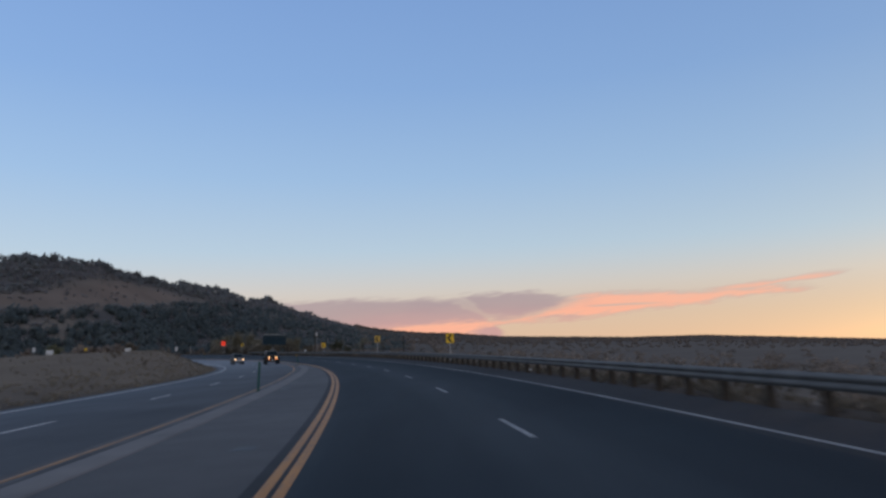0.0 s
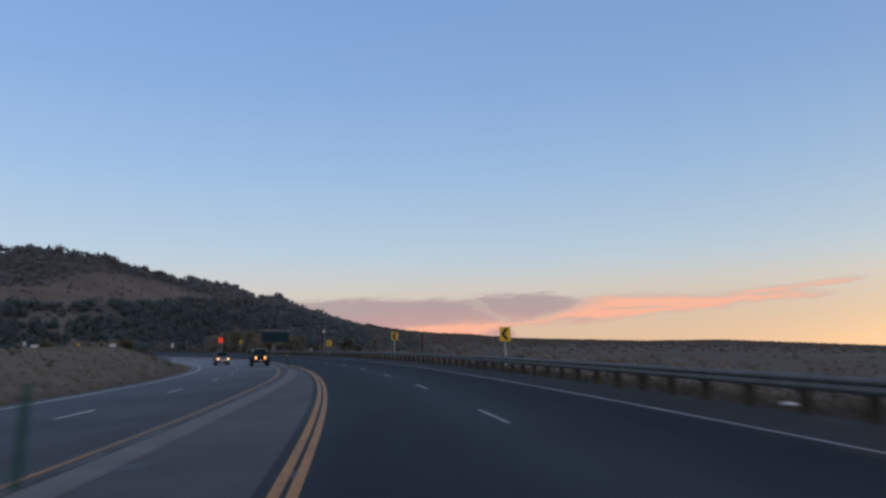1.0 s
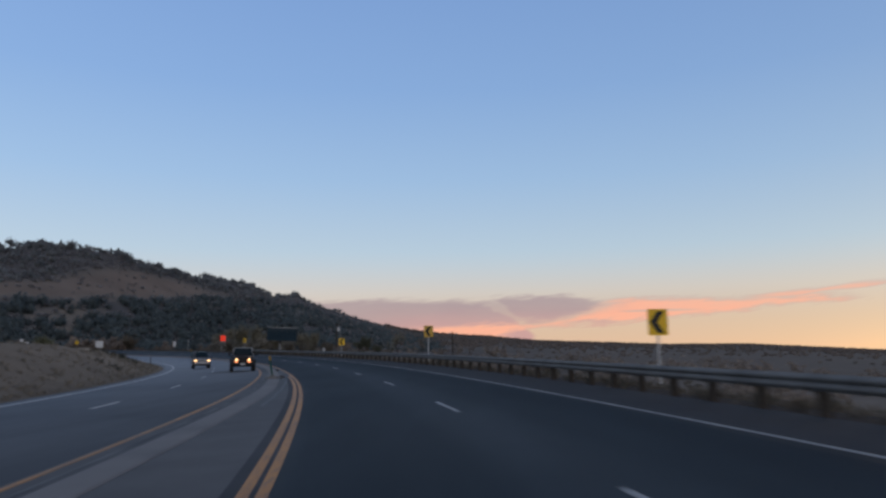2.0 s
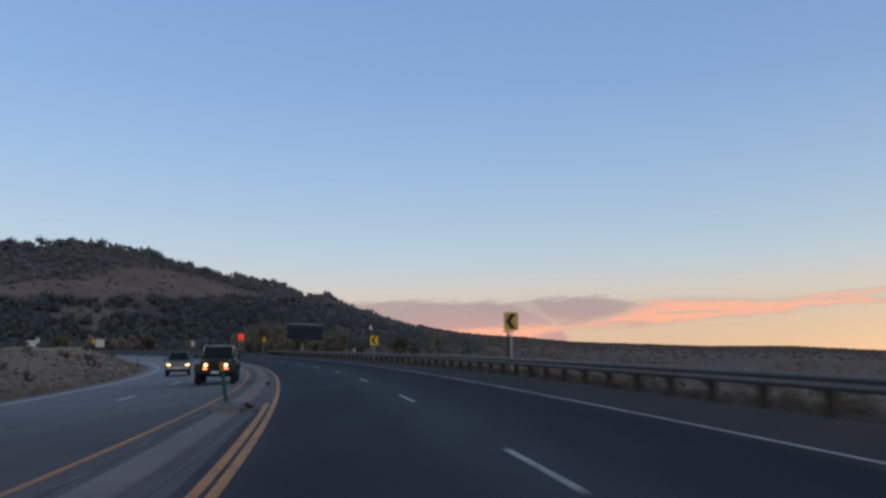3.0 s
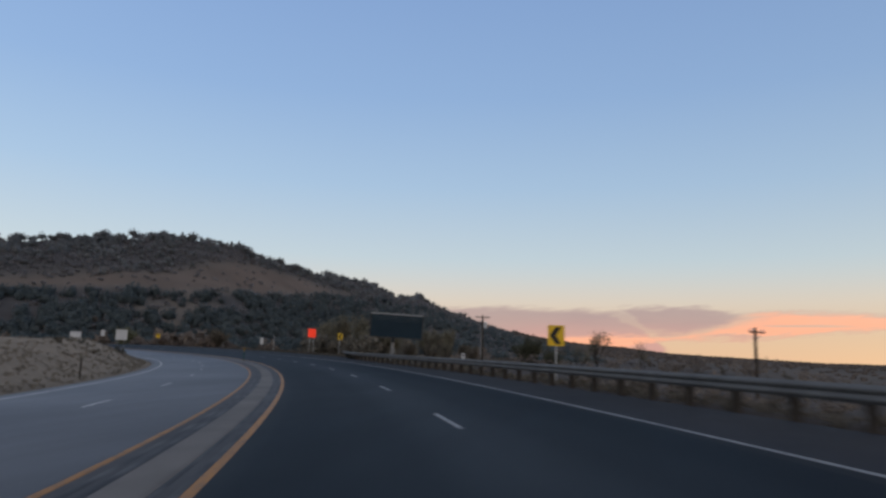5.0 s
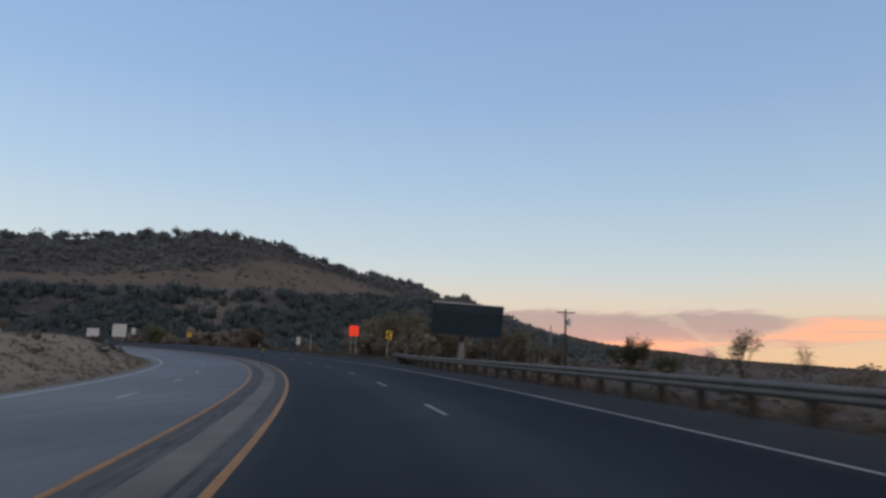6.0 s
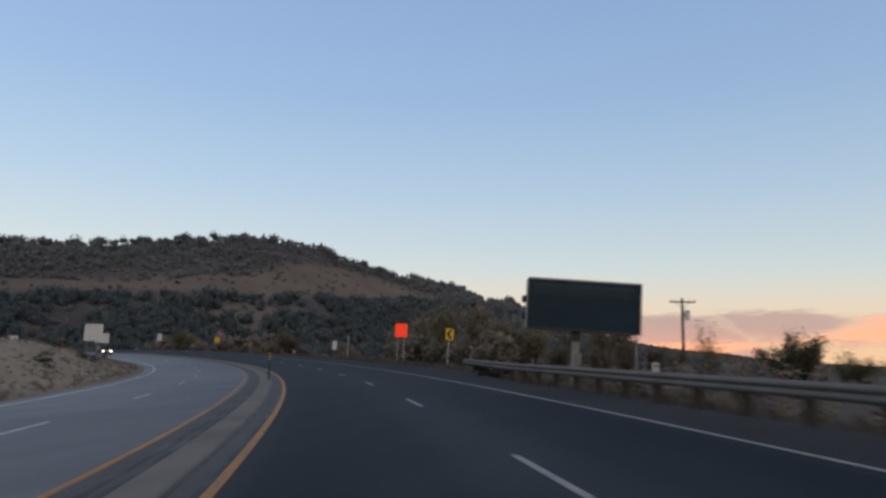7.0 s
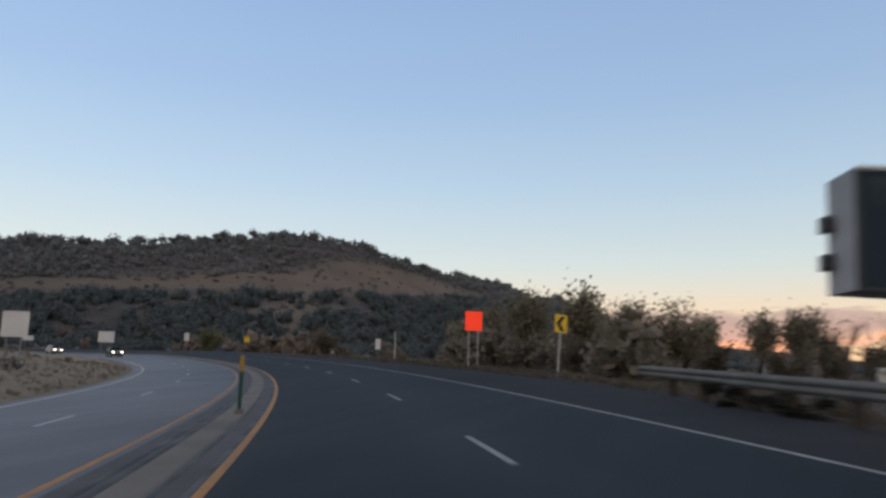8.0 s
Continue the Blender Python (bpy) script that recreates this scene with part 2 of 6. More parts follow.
def tube(bm, a, b, ra, rb=None, seg=10, caps=True):
    a, b = Vector(a), Vector(b)
    rb = ra if rb is None else rb
    q = (b - a).to_track_quat("Z", "Y")
    rings = []
    for p, r in ((a, ra), (b, rb)):
        rings.append([bm.verts.new(p + q @ Vector((r * math.cos(2 * math.pi * i / seg), r * math.sin(2 * math.pi * i / seg), 0))) for i in range(seg)])
    for i in range(seg):
        j = (i + 1) % seg
        bm.faces.new((rings[0][i], rings[0][j], rings[1][j], rings[1][i]))
    if caps:
        bm.faces.new(rings[0][::-1])
        bm.faces.new(rings[1])


def plate(bm, w, h, r, y0, y1, seg=5, cx=0.0, cz=0.0):
    """An upright plate with rounded corners in the x-z plane, between y0 and y1."""
    pts = []
    for sx, sz, a0 in ((1, 1, 0), (-1, 1, 90), (-1, -1, 180), (1, -1, 270)):
        for k in range(seg + 1):
            a = radians(a0 + 90 * k / seg)
            pts.append((cx + sx * (w / 2 - r) + r * math.cos(a), cz + sz * (h / 2 - r) + r * math.sin(a)))
    f = [bm.verts.new((x, y0, z)) for x, z in pts]
    b = [bm.verts.new((x, y1, z)) for x, z in pts]
    bm.faces.new(f)
    bm.faces.new(b[::-1])
    for i in range(len(pts)):
        j = (i + 1) % len(pts)
        bm.faces.new((f[i], b[i], b[j], f[j]))


def mesh_from_arrays(name, verts, tris, mat, smooth=False):
    me = bpy.data.meshes.new(name)
    me.vertices.add(len(verts))
    me.vertices.foreach_set("co", np.asarray(verts, np.float32).ravel())
    n = len(tris)
    me.loops.add(3 * n)
    me.loops.foreach_set("vertex_index", np.asarray(tris, np.int32).ravel())
    me.polygons.add(n)
    me.polygons.foreach_set("loop_start", np.arange(0, 3 * n, 3, dtype=np.int32))
    me.polygons.foreach_set("loop_total", np.full(n, 3, np.int32))
    me.update(calc_edges=True)
    me.materials.append(mat)
    if smooth:
        me.polygons.foreach_set("use_smooth", np.ones(n, bool))
    return me


# ---- the line of the road: s along the white edge line of the near carriageway, o to the right of it ----
SS = np.arange(-60.0, 460.0, 0.5)


def road_line():
    u = np.clip(SS, 0, 330) / 100
    k = 0.00210381 + 0.000684465 * u - 0.000339672 * u ** 2 + 0.000109797 * u ** 3
    i0 = int(np.argmin(abs(SS)))
    th = np.concatenate([[0], np.cumsum((k[1:] + k[:-1]) / 2 * 0.5)])
    th -= th[i0]
    x, y = -np.sin(th), np.cos(th)
    X = np.concatenate([[0], np.cumsum((x[1:] + x[:-1]) / 2 * 0.5)])
    Y = np.concatenate([[0], np.cumsum((y[1:] + y[:-1]) / 2 * 0.5)])
    return X - X[i0], Y - Y[i0], th


RX, RY, RT = road_line()


def smooth_line(knots, values, width):
    y = np.interp(SS, knots, values)
    n = int(width / 0.5)
    k = np.hanning(n + 2)[1:-1]
    return np.convolve(np.pad(y, n, mode="edge"), k / k.sum(), mode="same")[n:-n]


LINE_YL = smooth_line([25, 45, 65, 85, 105, 130, 155, 185, 215, 250], [-11.95, -11.60, -11.36, -10.72, -9.85, -9.22, -9.06, -9.18, -9.26, -9.18], 24)
LINE_YR = smooth_line([25, 60, 95, 110, 130, 165, 200, 235], [-7.25, -7.43, -7.33, -7.32, -7.46, -7.45, -7.46, -7.42], 20)
LINE_G = smooth_line([25, 45, 70, 110, 130, 150, 170, 185, 201, 215, 228], [1.65, 1.75, 1.85, 2.35, 2.55, 2.55, 2.25, 2.05, 1.95, 2.05, 3.5], 10)
LEFT_W = 7.43           # from the left yellow line to its white edge line
LANE_L = 3.52


def yl(s):
    return np.interp(s, SS, LINE_YL)


def yr(s):
    return np.interp(s, SS, LINE_YR)


def rail_o(s):
    return np.interp(s, SS, LINE_G)


def surf(s, o):
    """Height of the road surface: banked, on a gentle sag."""
    u = np.clip(s, -60, 340) / 100
    return (-0.0045 + 0.02867 * np.clip(u, 0, 3)) * o + 0.25 * u * u - 0.0512 * u


def at(s, o, z=0.0):
    """Place of s, o and a height over the road, in metres. Works on arrays."""
    t = np.interp(s, SS, RT)
    return np.stack(np.broadcast_arrays(np.interp(s, SS, RX) + o * np.cos(t), np.interp(s, SS, RY) + o * np.sin(t), surf(s, o) + z), -1)


def spot(s, o, z=0.0, turn=0.0):
    """A pose on the road plan whose -y side faces oncoming traffic of the near carriageway."""
    p = at(s, o, z)
    return Matrix.Translation(Vector(p)) @ Matrix.Rotation(float(np.interp(s, SS, RT)) + radians(turn), 4, "Z")


def road_coords(x, y):
    """s and o of places, by the nearest point of the line."""
    x, y = np.atleast_1d(np.asarray(x, float)), np.atleast_1d(np.asarray(y, float))
    s, o = np.empty_like(x), np.empty_like(x)
    ax, ay, at_, as_ = RX[::4], RY[::4], RT[::4], SS[::4]
    for i in range(0, len(x), 4000):
        d = (x[i:i + 4000, None] - ax) ** 2 + (y[i:i + 4000, None] - ay) ** 2
        j = d.argmin(1)
        dx, dy, t = x[i:i + 4000] - ax[j], y[i:i + 4000] - ay[j], at_[j]
        s[i:i + 4000] = as_[j] - dx * np.sin(t) + dy * np.cos(t)
        o[i:i + 4000] = dx * np.cos(t) + dy * np.sin(t)
    return s, o


def sstep(a, b, x):
    t = np.clip((x - a) / (b - a), 0, 1)
    return t * t * (3 - 2 * t)


# ---- the land: heights round a centre beside the road ----
CX, CY = -5.0, 110.0
CREST_AZ = [-180, -90, -60, -33, -27, -21, -15, -11, -5, -1, 2.6, 5, 7.3, 9.2, 11.9, 13.6, 15.5, 17.4, 19.2, 21.3, 23, 25, 27.9, 30.2, 32, 34.5, 37, 40.6, 44, 48.6, 52, 60, 90, 140, 180]
CREST_R = [2400, 2600, 2600, 2460, 2435, 2404, 2260, 2150, 1930, 1520, 1240, 1105, 987, 925, 872, 840, 800, 785, 772, 737, 713, 682, 636, 603, 598, 593, 587, 579, 576, 571, 568, 560, 600, 1600, 2400]
CREST_H = [-30, -40, -40, -24, -8, 8, 10, 16, 23, 29, 28, 30, 34, 40, 51, 57, 66, 65, 75, 76, 77, 77.5, 80, 85, 87, 86, 84, 78, 73, 68, 66, 62, 50, 0, -30]
BAND_AZ = [20, 22.9, 25, 27.8, 31, 35, 39, 44, 60]  # the bare bench: its lower and upper edge
BAND_LO = [0.73, 0.708, 0.61, 0.524, 0.45, 0.406, 0.42, 0.457, 0.45]
BAND_HI = [0.73, 0.77, 0.85, 0.86, 0.75, 0.62, 0.575, 0.55, 0.52]


def fbm(x, y, scale, seed=0):
    """Smooth noise from a few sines, cheap on arrays, about -1 to 1."""
    r = np.random.RandomState(seed)
    out = np.zeros_like(np.asarray(x, float))
    amp = 1.0
    for k in range(5):
        for _ in range(3):
            a, p = r.uniform(0, 6.283), r.uniform(0, 6.283)
            f = 2 ** k / scale * r.uniform(0.8, 1.25)
            out = out + amp * np.sin((x * np.cos(a) + y * np.sin(a)) * f * 6.283 + p) / 3
        amp *= 0.55
    return out


def polar(x, y):
    return np.hypot(x - CX, y - CY), np.degrees(np.arctan2(-(x - CX), y - CY))


def foot_r(az):
    """Distance at which the hill begins to rise."""
    rc = np.interp(az, CREST_AZ, CREST_R)
    return rc * np.interp(az, [-180, -60, -30, -5, 10, 20, 60, 100, 180], [0.05, 0.05, 0.05, 0.12, 0.40, 0.66, 0.68, 0.6, 0.05])


def climb(x, y):
    """0 at the foot of the hill, 1 at its crest, and the azimuth."""
    r, az = polar(x, y)
    rc = np.interp(az, CREST_AZ, CREST_R)
    r0 = foot_r(az)
    return (r - r0) / (rc - r0), az


def ground_z(x, y):
    x, y = np.atleast_1d(np.asarray(x, float)), np.atleast_1d(np.asarray(y, float))
    s, o = road_coords(x, y)
    sc = np.clip(s, -60, 420)
    left, right = yl(sc) - LEFT_W - 1.3, rail_o(sc) + 0.75
    edge = surf(sc, np.clip(o, left, right))
    dl, dr = np.maximum(left - o, 0), np.maximum(o - right, 0)
    mound = 2.1 * sstep(0.3, 8, dl) * (0.75 + 0.25 * np.sin(sc / 17)) * sstep(75, 115, sc) * (1 - sstep(255, 300, sc))
    mound = mound + 0.5 * sstep(0, 4, dl)
    fall = -2.2 * sstep(0.2, 9, dr) * (1 - 0.75 * sstep(205, 240, sc))
    near = edge + mound + fall + 0.12 * fbm(x, y, 7, 3) * np.clip((dl + dr) / 3, 0, 1)
    inside = (dl + dr) <= 0
    near = np.where(inside, edge - 0.18, near - 0.05)
    t, az = climb(x, y)
    hc = np.interp(az, CREST_AZ, CREST_H)
    up = np.clip(t, 0, 1)
    hill = hc * up + 2.5 * fbm(x, y, 150, 5) * np.sin(math.pi * up) * sstep(8, 20, az)
    past = np.clip(t - 1, 0, 10)
    hill = hill - np.where(az > 0, 55, 25) * (1 - np.exp(-past * 1.6)) 
    w = sstep(0.0, 0.10, t) * sstep(5, 45, dl + dr)
    flat = np.interp(az, [-180, -40, -10, 5, 30, 180], [-3, -3, -2, 1.0, 2.0, -3])
    far = sstep(14, 60, dl + dr)
    z = near * (1 - far) + flat * far
    return z * (1 - w) + (flat + hill * 1.0 - flat * up) * w


def rocky(t, az, x, y):
    """The pale open slope low on the hill, between the dark trees."""
    q = ((az - 34.3) / 2.6) ** 2 + ((t - 0.25) / 0.13) ** 2 + 0.9 * fbm(x, y, 40, 33)
    return 1 - sstep(0.45, 1.25, q)


def build_ground():
    rad = np.concatenate([np.linspace(0, 90, 61)[:-1], np.geomspace(90, 4700, 190)])
    n = 720
    az = np.radians(np.linspace(-180, 180, n + 1)[:-1])
    # finer towards the view: warp the circle
    az = az + 0.75 * np.sin(-(az - radians(12))) * 0.9
    R, A = np.meshgrid(rad[1:], az, indexing="ij")
    x = np.concatenate([[CX], (CX - R * np.sin(A)).ravel()])
    y = np.concatenate([[CY], (CY + R * np.cos(A)).ravel()])
    z = ground_z(x, y)
    tris = []
    m = len(rad) - 1
    i, j = np.meshgrid(np.arange(m - 1), np.arange(n), indexing="ij")
    a, b = 1 + i * n + j, 1 + i * n + (j + 1) % n
    c, d = a + n, b + n
    tris = np.concatenate([np.stack([a, c, d], -1).reshape(-1, 3), np.stack([a, d, b], -1).reshape(-1, 3),
                           np.stack([np.zeros(n, int), 1 + np.arange(n), 1 + (np.arange(n) + 1) % n], -1)])
    tris = tris[:, ::-1]
    me = mesh_from_arrays("ground", np.stack([x, y, z], -1), tris, M["ground"], True)
    t, azd = climb(x, y)
    s, o = road_coords(x, y)
    lo, hi = np.interp(azd, BAND_AZ, BAND_LO), np.interp(azd, BAND_AZ, BAND_HI)
    wob = 0.02 * fbm(x, y, 120, 8)
    wob = wob + 0.012 * fbm(x, y, 30, 9)
    band = sstep(lo - 0.03, lo + 0.03, t + wob) * (1 - sstep(hi - 0.07, hi + 0.05, t + wob)) * sstep(19, 22, azd)
    woods = np.maximum(sstep(-0.5, 0.05, t) * sstep(5, 15, azd) * 0.95, np.where(azd > 8, sstep(0.0, 0.1, t) * 1.08, 0)) * (1 - 0.45 * rocky(t, azd, x, y))
    woods = np.maximum(woods, np.where((o > 0) & ((azd < 8) | (t < 0.05)), np.interp(azd, [-60, -10, 0, 12], [0.68, 0.74, 0.84, 1.0]) * sstep(0.2, 2.2, o), 0)) * (1 - band)
    left, right = yl(np.clip(s, -60, 420)) - LEFT_W - 1.3, rail_o(np.clip(s, -60, 420)) + 0.75
    d = np.maximum(left - o, o - right)
    # the mound's near part is painted darker, standing in for a dimmer exposure
    verge_and_dim = np.maximum((1 - sstep(0.2, 2.2, d)) * sstep(-6, -4, o), np.where(o < -6, 0.55 * (1 - sstep(110, 190, s)) + 0.35 * (1 - sstep(0.2, 1.6, d)), 0))
    col = np.stack([band, woods * 0.9, verge_and_dim * 0.8, np.ones_like(x)], -1).astype(np.float32)
    attr = me.color_attributes.new("cover", "FLOAT_COLOR", "POINT")
    attr.data.foreach_set("color", col.ravel())
    tagged(new("ground", me), "dry grassland rising to a wooded hill", "ground", kind="structure")


build_ground()


def ribbon(name, s, section, mat, label, category="", kind="structure", parent=None):
    """A strip swept along the road: section is a list of (offset line, height) pairs over arrays s."""
    pts = [at(s, o, z) for o, z in section]
    n, k = len(s), len(section)
    v = np.stack(pts, 1).reshape(-1, 3)
    i, j = np.meshgrid(np.arange(n - 1), np.arange(k - 1), indexing="ij")
    a = i * k + j
    tri = np.concatenate([np.stack([a, a + 1, a + k + 1], -1).reshape(-1, 3), np.stack([a, a + k + 1, a + k], -1).reshape(-1, 3)])
    me = mesh_from_arrays(name, v, tri, mat)
    ob = new(name, me)
    if parent is not None:
        ob.parent = parent
        if label:
            ob["label"] = label
        return ob
    return tagged(ob, label, category, kind=kind)


S = np.arange(-50.0, 421.0, 1.0)
# pavements: far carriageway, median, near carriageway, shoulder, each its own sheet, edge to edge
def near_carriageway():
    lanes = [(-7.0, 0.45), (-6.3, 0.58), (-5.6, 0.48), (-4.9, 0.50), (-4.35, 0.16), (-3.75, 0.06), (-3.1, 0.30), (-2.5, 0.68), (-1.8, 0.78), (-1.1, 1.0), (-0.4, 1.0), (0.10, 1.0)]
    sec = [(yr(S), -0.3), (yr(S), 0 * S)] + [(o + 0 * S, 0 * S) for o, _ in lanes] + [(0.10 + 0 * S, -0.3)]
    ob = ribbon("road_near_carriageway", S, sec, M["asphalt_dark"], "dark two-lane asphalt carriageway, paler beside the lane line", "road")
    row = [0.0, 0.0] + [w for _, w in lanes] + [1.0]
    # past 185 m the colour is lifted to carry a brighter exposure
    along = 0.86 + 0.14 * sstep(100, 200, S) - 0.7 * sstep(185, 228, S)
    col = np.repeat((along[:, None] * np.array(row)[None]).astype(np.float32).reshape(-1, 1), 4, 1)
    ob.data.color_attributes.new("darkened", "FLOAT_COLOR", "POINT").data.foreach_set("color", col.ravel())


near_carriageway()
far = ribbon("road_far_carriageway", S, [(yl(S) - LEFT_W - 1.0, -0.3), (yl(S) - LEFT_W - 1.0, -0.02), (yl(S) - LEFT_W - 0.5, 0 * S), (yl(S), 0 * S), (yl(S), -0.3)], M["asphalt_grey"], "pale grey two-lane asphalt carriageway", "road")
# dark end first, then the exposure-lifted pale end past 185 m
dark_mix = np.repeat(1 - sstep(85, 185, S), 5)
far.data.color_attributes.new("darkened", "FLOAT_COLOR", "POINT").data.foreach_set("color", np.repeat(dark_mix[:, None], 4, 1).astype(np.float32).ravel())
ribbon("pavement_median", S, [(yl(S), -0.003), (yr(S), -0.003)], M["asphalt_median"], "grey asphalt median strip between yellow lines", "median")
ribbon("pavement_shoulder", S, [(0.10 + 0 * S, -0.003), (rail_o(S) + 0.2, -0.01), (rail_o(S) + 0.8, -0.12)], M["asphalt_shoulder"], "asphalt shoulder beside the guardrail", "road shoulder")


def line(name, s0, s1, centre, width, mat, label, lift=0.006, step=1.0):
    s = np.arange(s0, s1 + 1e-6, step)
    c = centre(s)
    return ribbon(name, s, [(c - width / 2, 0.0), (c - width / 2 + 0.01, lift), (c + width / 2 - 0.01, lift), (c + width / 2, 0.0)], mat, label, "road marking")


line("trim_white_edge_line", -40, 420, lambda s: 0 * s, 0.10, M["white_paint"], "solid white edge line painted on asphalt")
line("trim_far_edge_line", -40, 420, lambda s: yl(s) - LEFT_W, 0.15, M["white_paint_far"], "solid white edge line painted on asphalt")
far_yellow = lambda s: yl(s) + np.interp(s, [45, 60, 75, 110, 150, 200, 219], [0.30, 0.22, 0.18, 0.10, 0.08, -0.05, -0.22])
line("trim_yellow_line_far", -40, 96, far_yellow, 0.12, M["yellow_paint_old"], "dull worn solid yellow line along the far carriageway")
line("trim_yellow_line_far_on", 96, 420, far_yellow, 0.13, M["yellow_paint"], "solid yellow line along the far carriageway")
line("trim_yellow_line_near", -40, 420, lambda s: yr(s), 0.14, M["yellow_paint"], "worn solid yellow line along the median")
line("trim_yellow_line_double", -40, 121.5, lambda s: yr(s) - 0.205, 0.15, M["yellow_paint"], "worn second stripe of the double yellow line")
# concrete strip in the median
SC = np.arange(-40.0, 420.0, 1.0)
cl = yl(SC) + np.interp(SC, [40, 80, 108, 128, 420], [0.64, 0.60, 0.84, 0.66, 0.68])
cw = np.interp(SC, [40, 105, 128, 420], [0.60, 0.60, 0.56, 0.54])
for lo_, hi_, mt, lb in ((-40, 119, "concrete_pale", "pale concrete strip in the median"), (119, 420, "concrete", "stained brownish concrete strip in the median")):
    k_ = (SC >= lo_) & (SC <= hi_)
    c_, w_ = cl[k_], cw[k_]
    ribbon("kerb_median_strip", SC[k_], [(c_ - 0.02, 0.0), (c_ + 0.01, 0.02), (c_ + 0.05, 0.028), (c_ + w_ - 0.05, 0.028), (c_ + w_ - 0.01, 0.02), (c_ + w_ + 0.02, 0.0)], M[mt], lb, "median strip")
# dark tar and rubber along the seams
line("trim_tar_seam_one", -40, 420, lambda s: yl(s) + np.interp(s, [40, 80, 110, 128, 420], [0.45, 0.45, 0.56, 0.36, 0.38]), 0.12, M["tar_worn"], "dark worn seam in the median asphalt", 0.004)
line("trim_tar_seam_two", 118, 420, lambda s: yl(s) + 0.58 + 0.03 * np.sin(s / 9), 0.11, M["tar_worn"], "dark worn seam beside the concrete strip", 0.004)
line("trim_tar_crack", 99, 118, lambda s: yl(s) + 1.74 + 0.02 * np.sin(s * 1.3), 0.08, M["tar"], "dark crack in the median asphalt", 0.004)
line("trim_tar_seam_three", 118, 420, lambda s: yl(s) + np.interp(s, [118, 128], [1.55, 1.29]), 0.07, M["tar_worn"], "dark worn seam beyond the concrete strip", 0.004)
line("trim_tar_band", -40, 119, lambda s: yr(s) - 0.24, 0.42, M["tar_band"], "dark band of newer asphalt under the double yellow line", 0.003)
line("trim_dark_edge", 119, 420, lambda s: yr(s) - 0.13, 0.10, M["tar_worn"], "dark edge line beside the yellow line", 0.004)


def dashes(name, phase, centre, label, count, mat, cycle=12.19):
    first = tagged(new(name + "_dashes"), label, "road marking", kind="structure")
    for k in range(count):
        s1 = phase + cycle * k
        s = np.linspace(s1 - 3.05, s1, 4)
        c = centre(s)
        ribbon("dash", s, [(c - 0.055, 0.0), (c - 0.05, 0.006), (c + 0.05, 0.006), (c + 0.055, 0.0)], mat, "", parent=first)


dashes("trim_near_lane", 48.57 - 6 * 12.19, lambda s: -3.66 + 0 * s, "broken white lane line of the near carriageway", 34, M["white_paint"])
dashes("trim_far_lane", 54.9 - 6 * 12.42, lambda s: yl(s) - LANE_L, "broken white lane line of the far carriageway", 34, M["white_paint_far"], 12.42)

# ---- guardrail ----
W_SECTION = [(0.0, 0.0), (0.012, 0.022), (0.062, 0.050), (0.073, 0.085), (0.062, 0.120), (0.012, 0.147), (0.002, 0.156), (0.012, 0.165), (0.062, 0.200), (0.073, 0.235), (0.062, 0.268), (0.012, 0.292), (0.0, 0.312)]


def guardrail():
    s = np.arange(-40.0, 227.1, 0.75)
    g = thing("guardrail", "galvanised steel W-beam guardrail on wooden posts", "guardrail")
    face = rail_o(s)
    prof = W_SECTION
    sec = [(face - d, 0.475 + z) for d, z in prof] + [(face - d + 0.006, 0.475 + z) for d, z in prof[::-1]] + [(face - prof[0][0], 0.475 + prof[0][1])]
    ribbon("beam", s, sec, M["rail"], "weathered galvanised W-beam", parent=g)
    bm = bmesh.new()
    box(bm, -0.08, 0.08, -0.09, 0.09, -0.9, 0.70, 0.012)
    post = finish("post", bm, M["weathered_wood"])
    bm = bmesh.new()
    box(bm, -0.10, 0.10, -0.07, 0.07, 0.45, 0.72, 0.01)
    block = finish("block", bm, M["weathered_wood"])
    for k, sp in enumerate(np.arange(-30.0, 226.6, 1.905)):
        for nm, me, off in (("post", post, 0.30), ("blockout", block, 0.115)):
            ob = new(nm, me)
            ob.parent = g
            ob.matrix_world = spot(sp, float(rail_o(sp)) + off)
    # rounded end shoe
    bm = bmesh.new()
    for i in range(9):
        a = math.pi * i / 8
        x, y = 0.20 - 0.20 * math.cos(a) - 0.085, 0.20 * math.sin(a)
        bm.verts.new((x, y, 0.475)), bm.verts.new((x, y, 0.785))
    bm.verts.ensure_lookup_table()
    for i in range(8):
        bm.faces.new([bm.verts[k] for k in (2 * i, 2 * i + 2, 2 * i + 3, 2 * i + 1)])
    bmesh.ops.solidify(bm, geom=bm.faces[:], thickness=0.006)
    e = part("end_shoe", bm, M["rail"], g, "rounded steel end shoe")
    e.matrix_world = spot(226.9, float(rail_o(226.9)))


guardrail()

# ---- signs ----


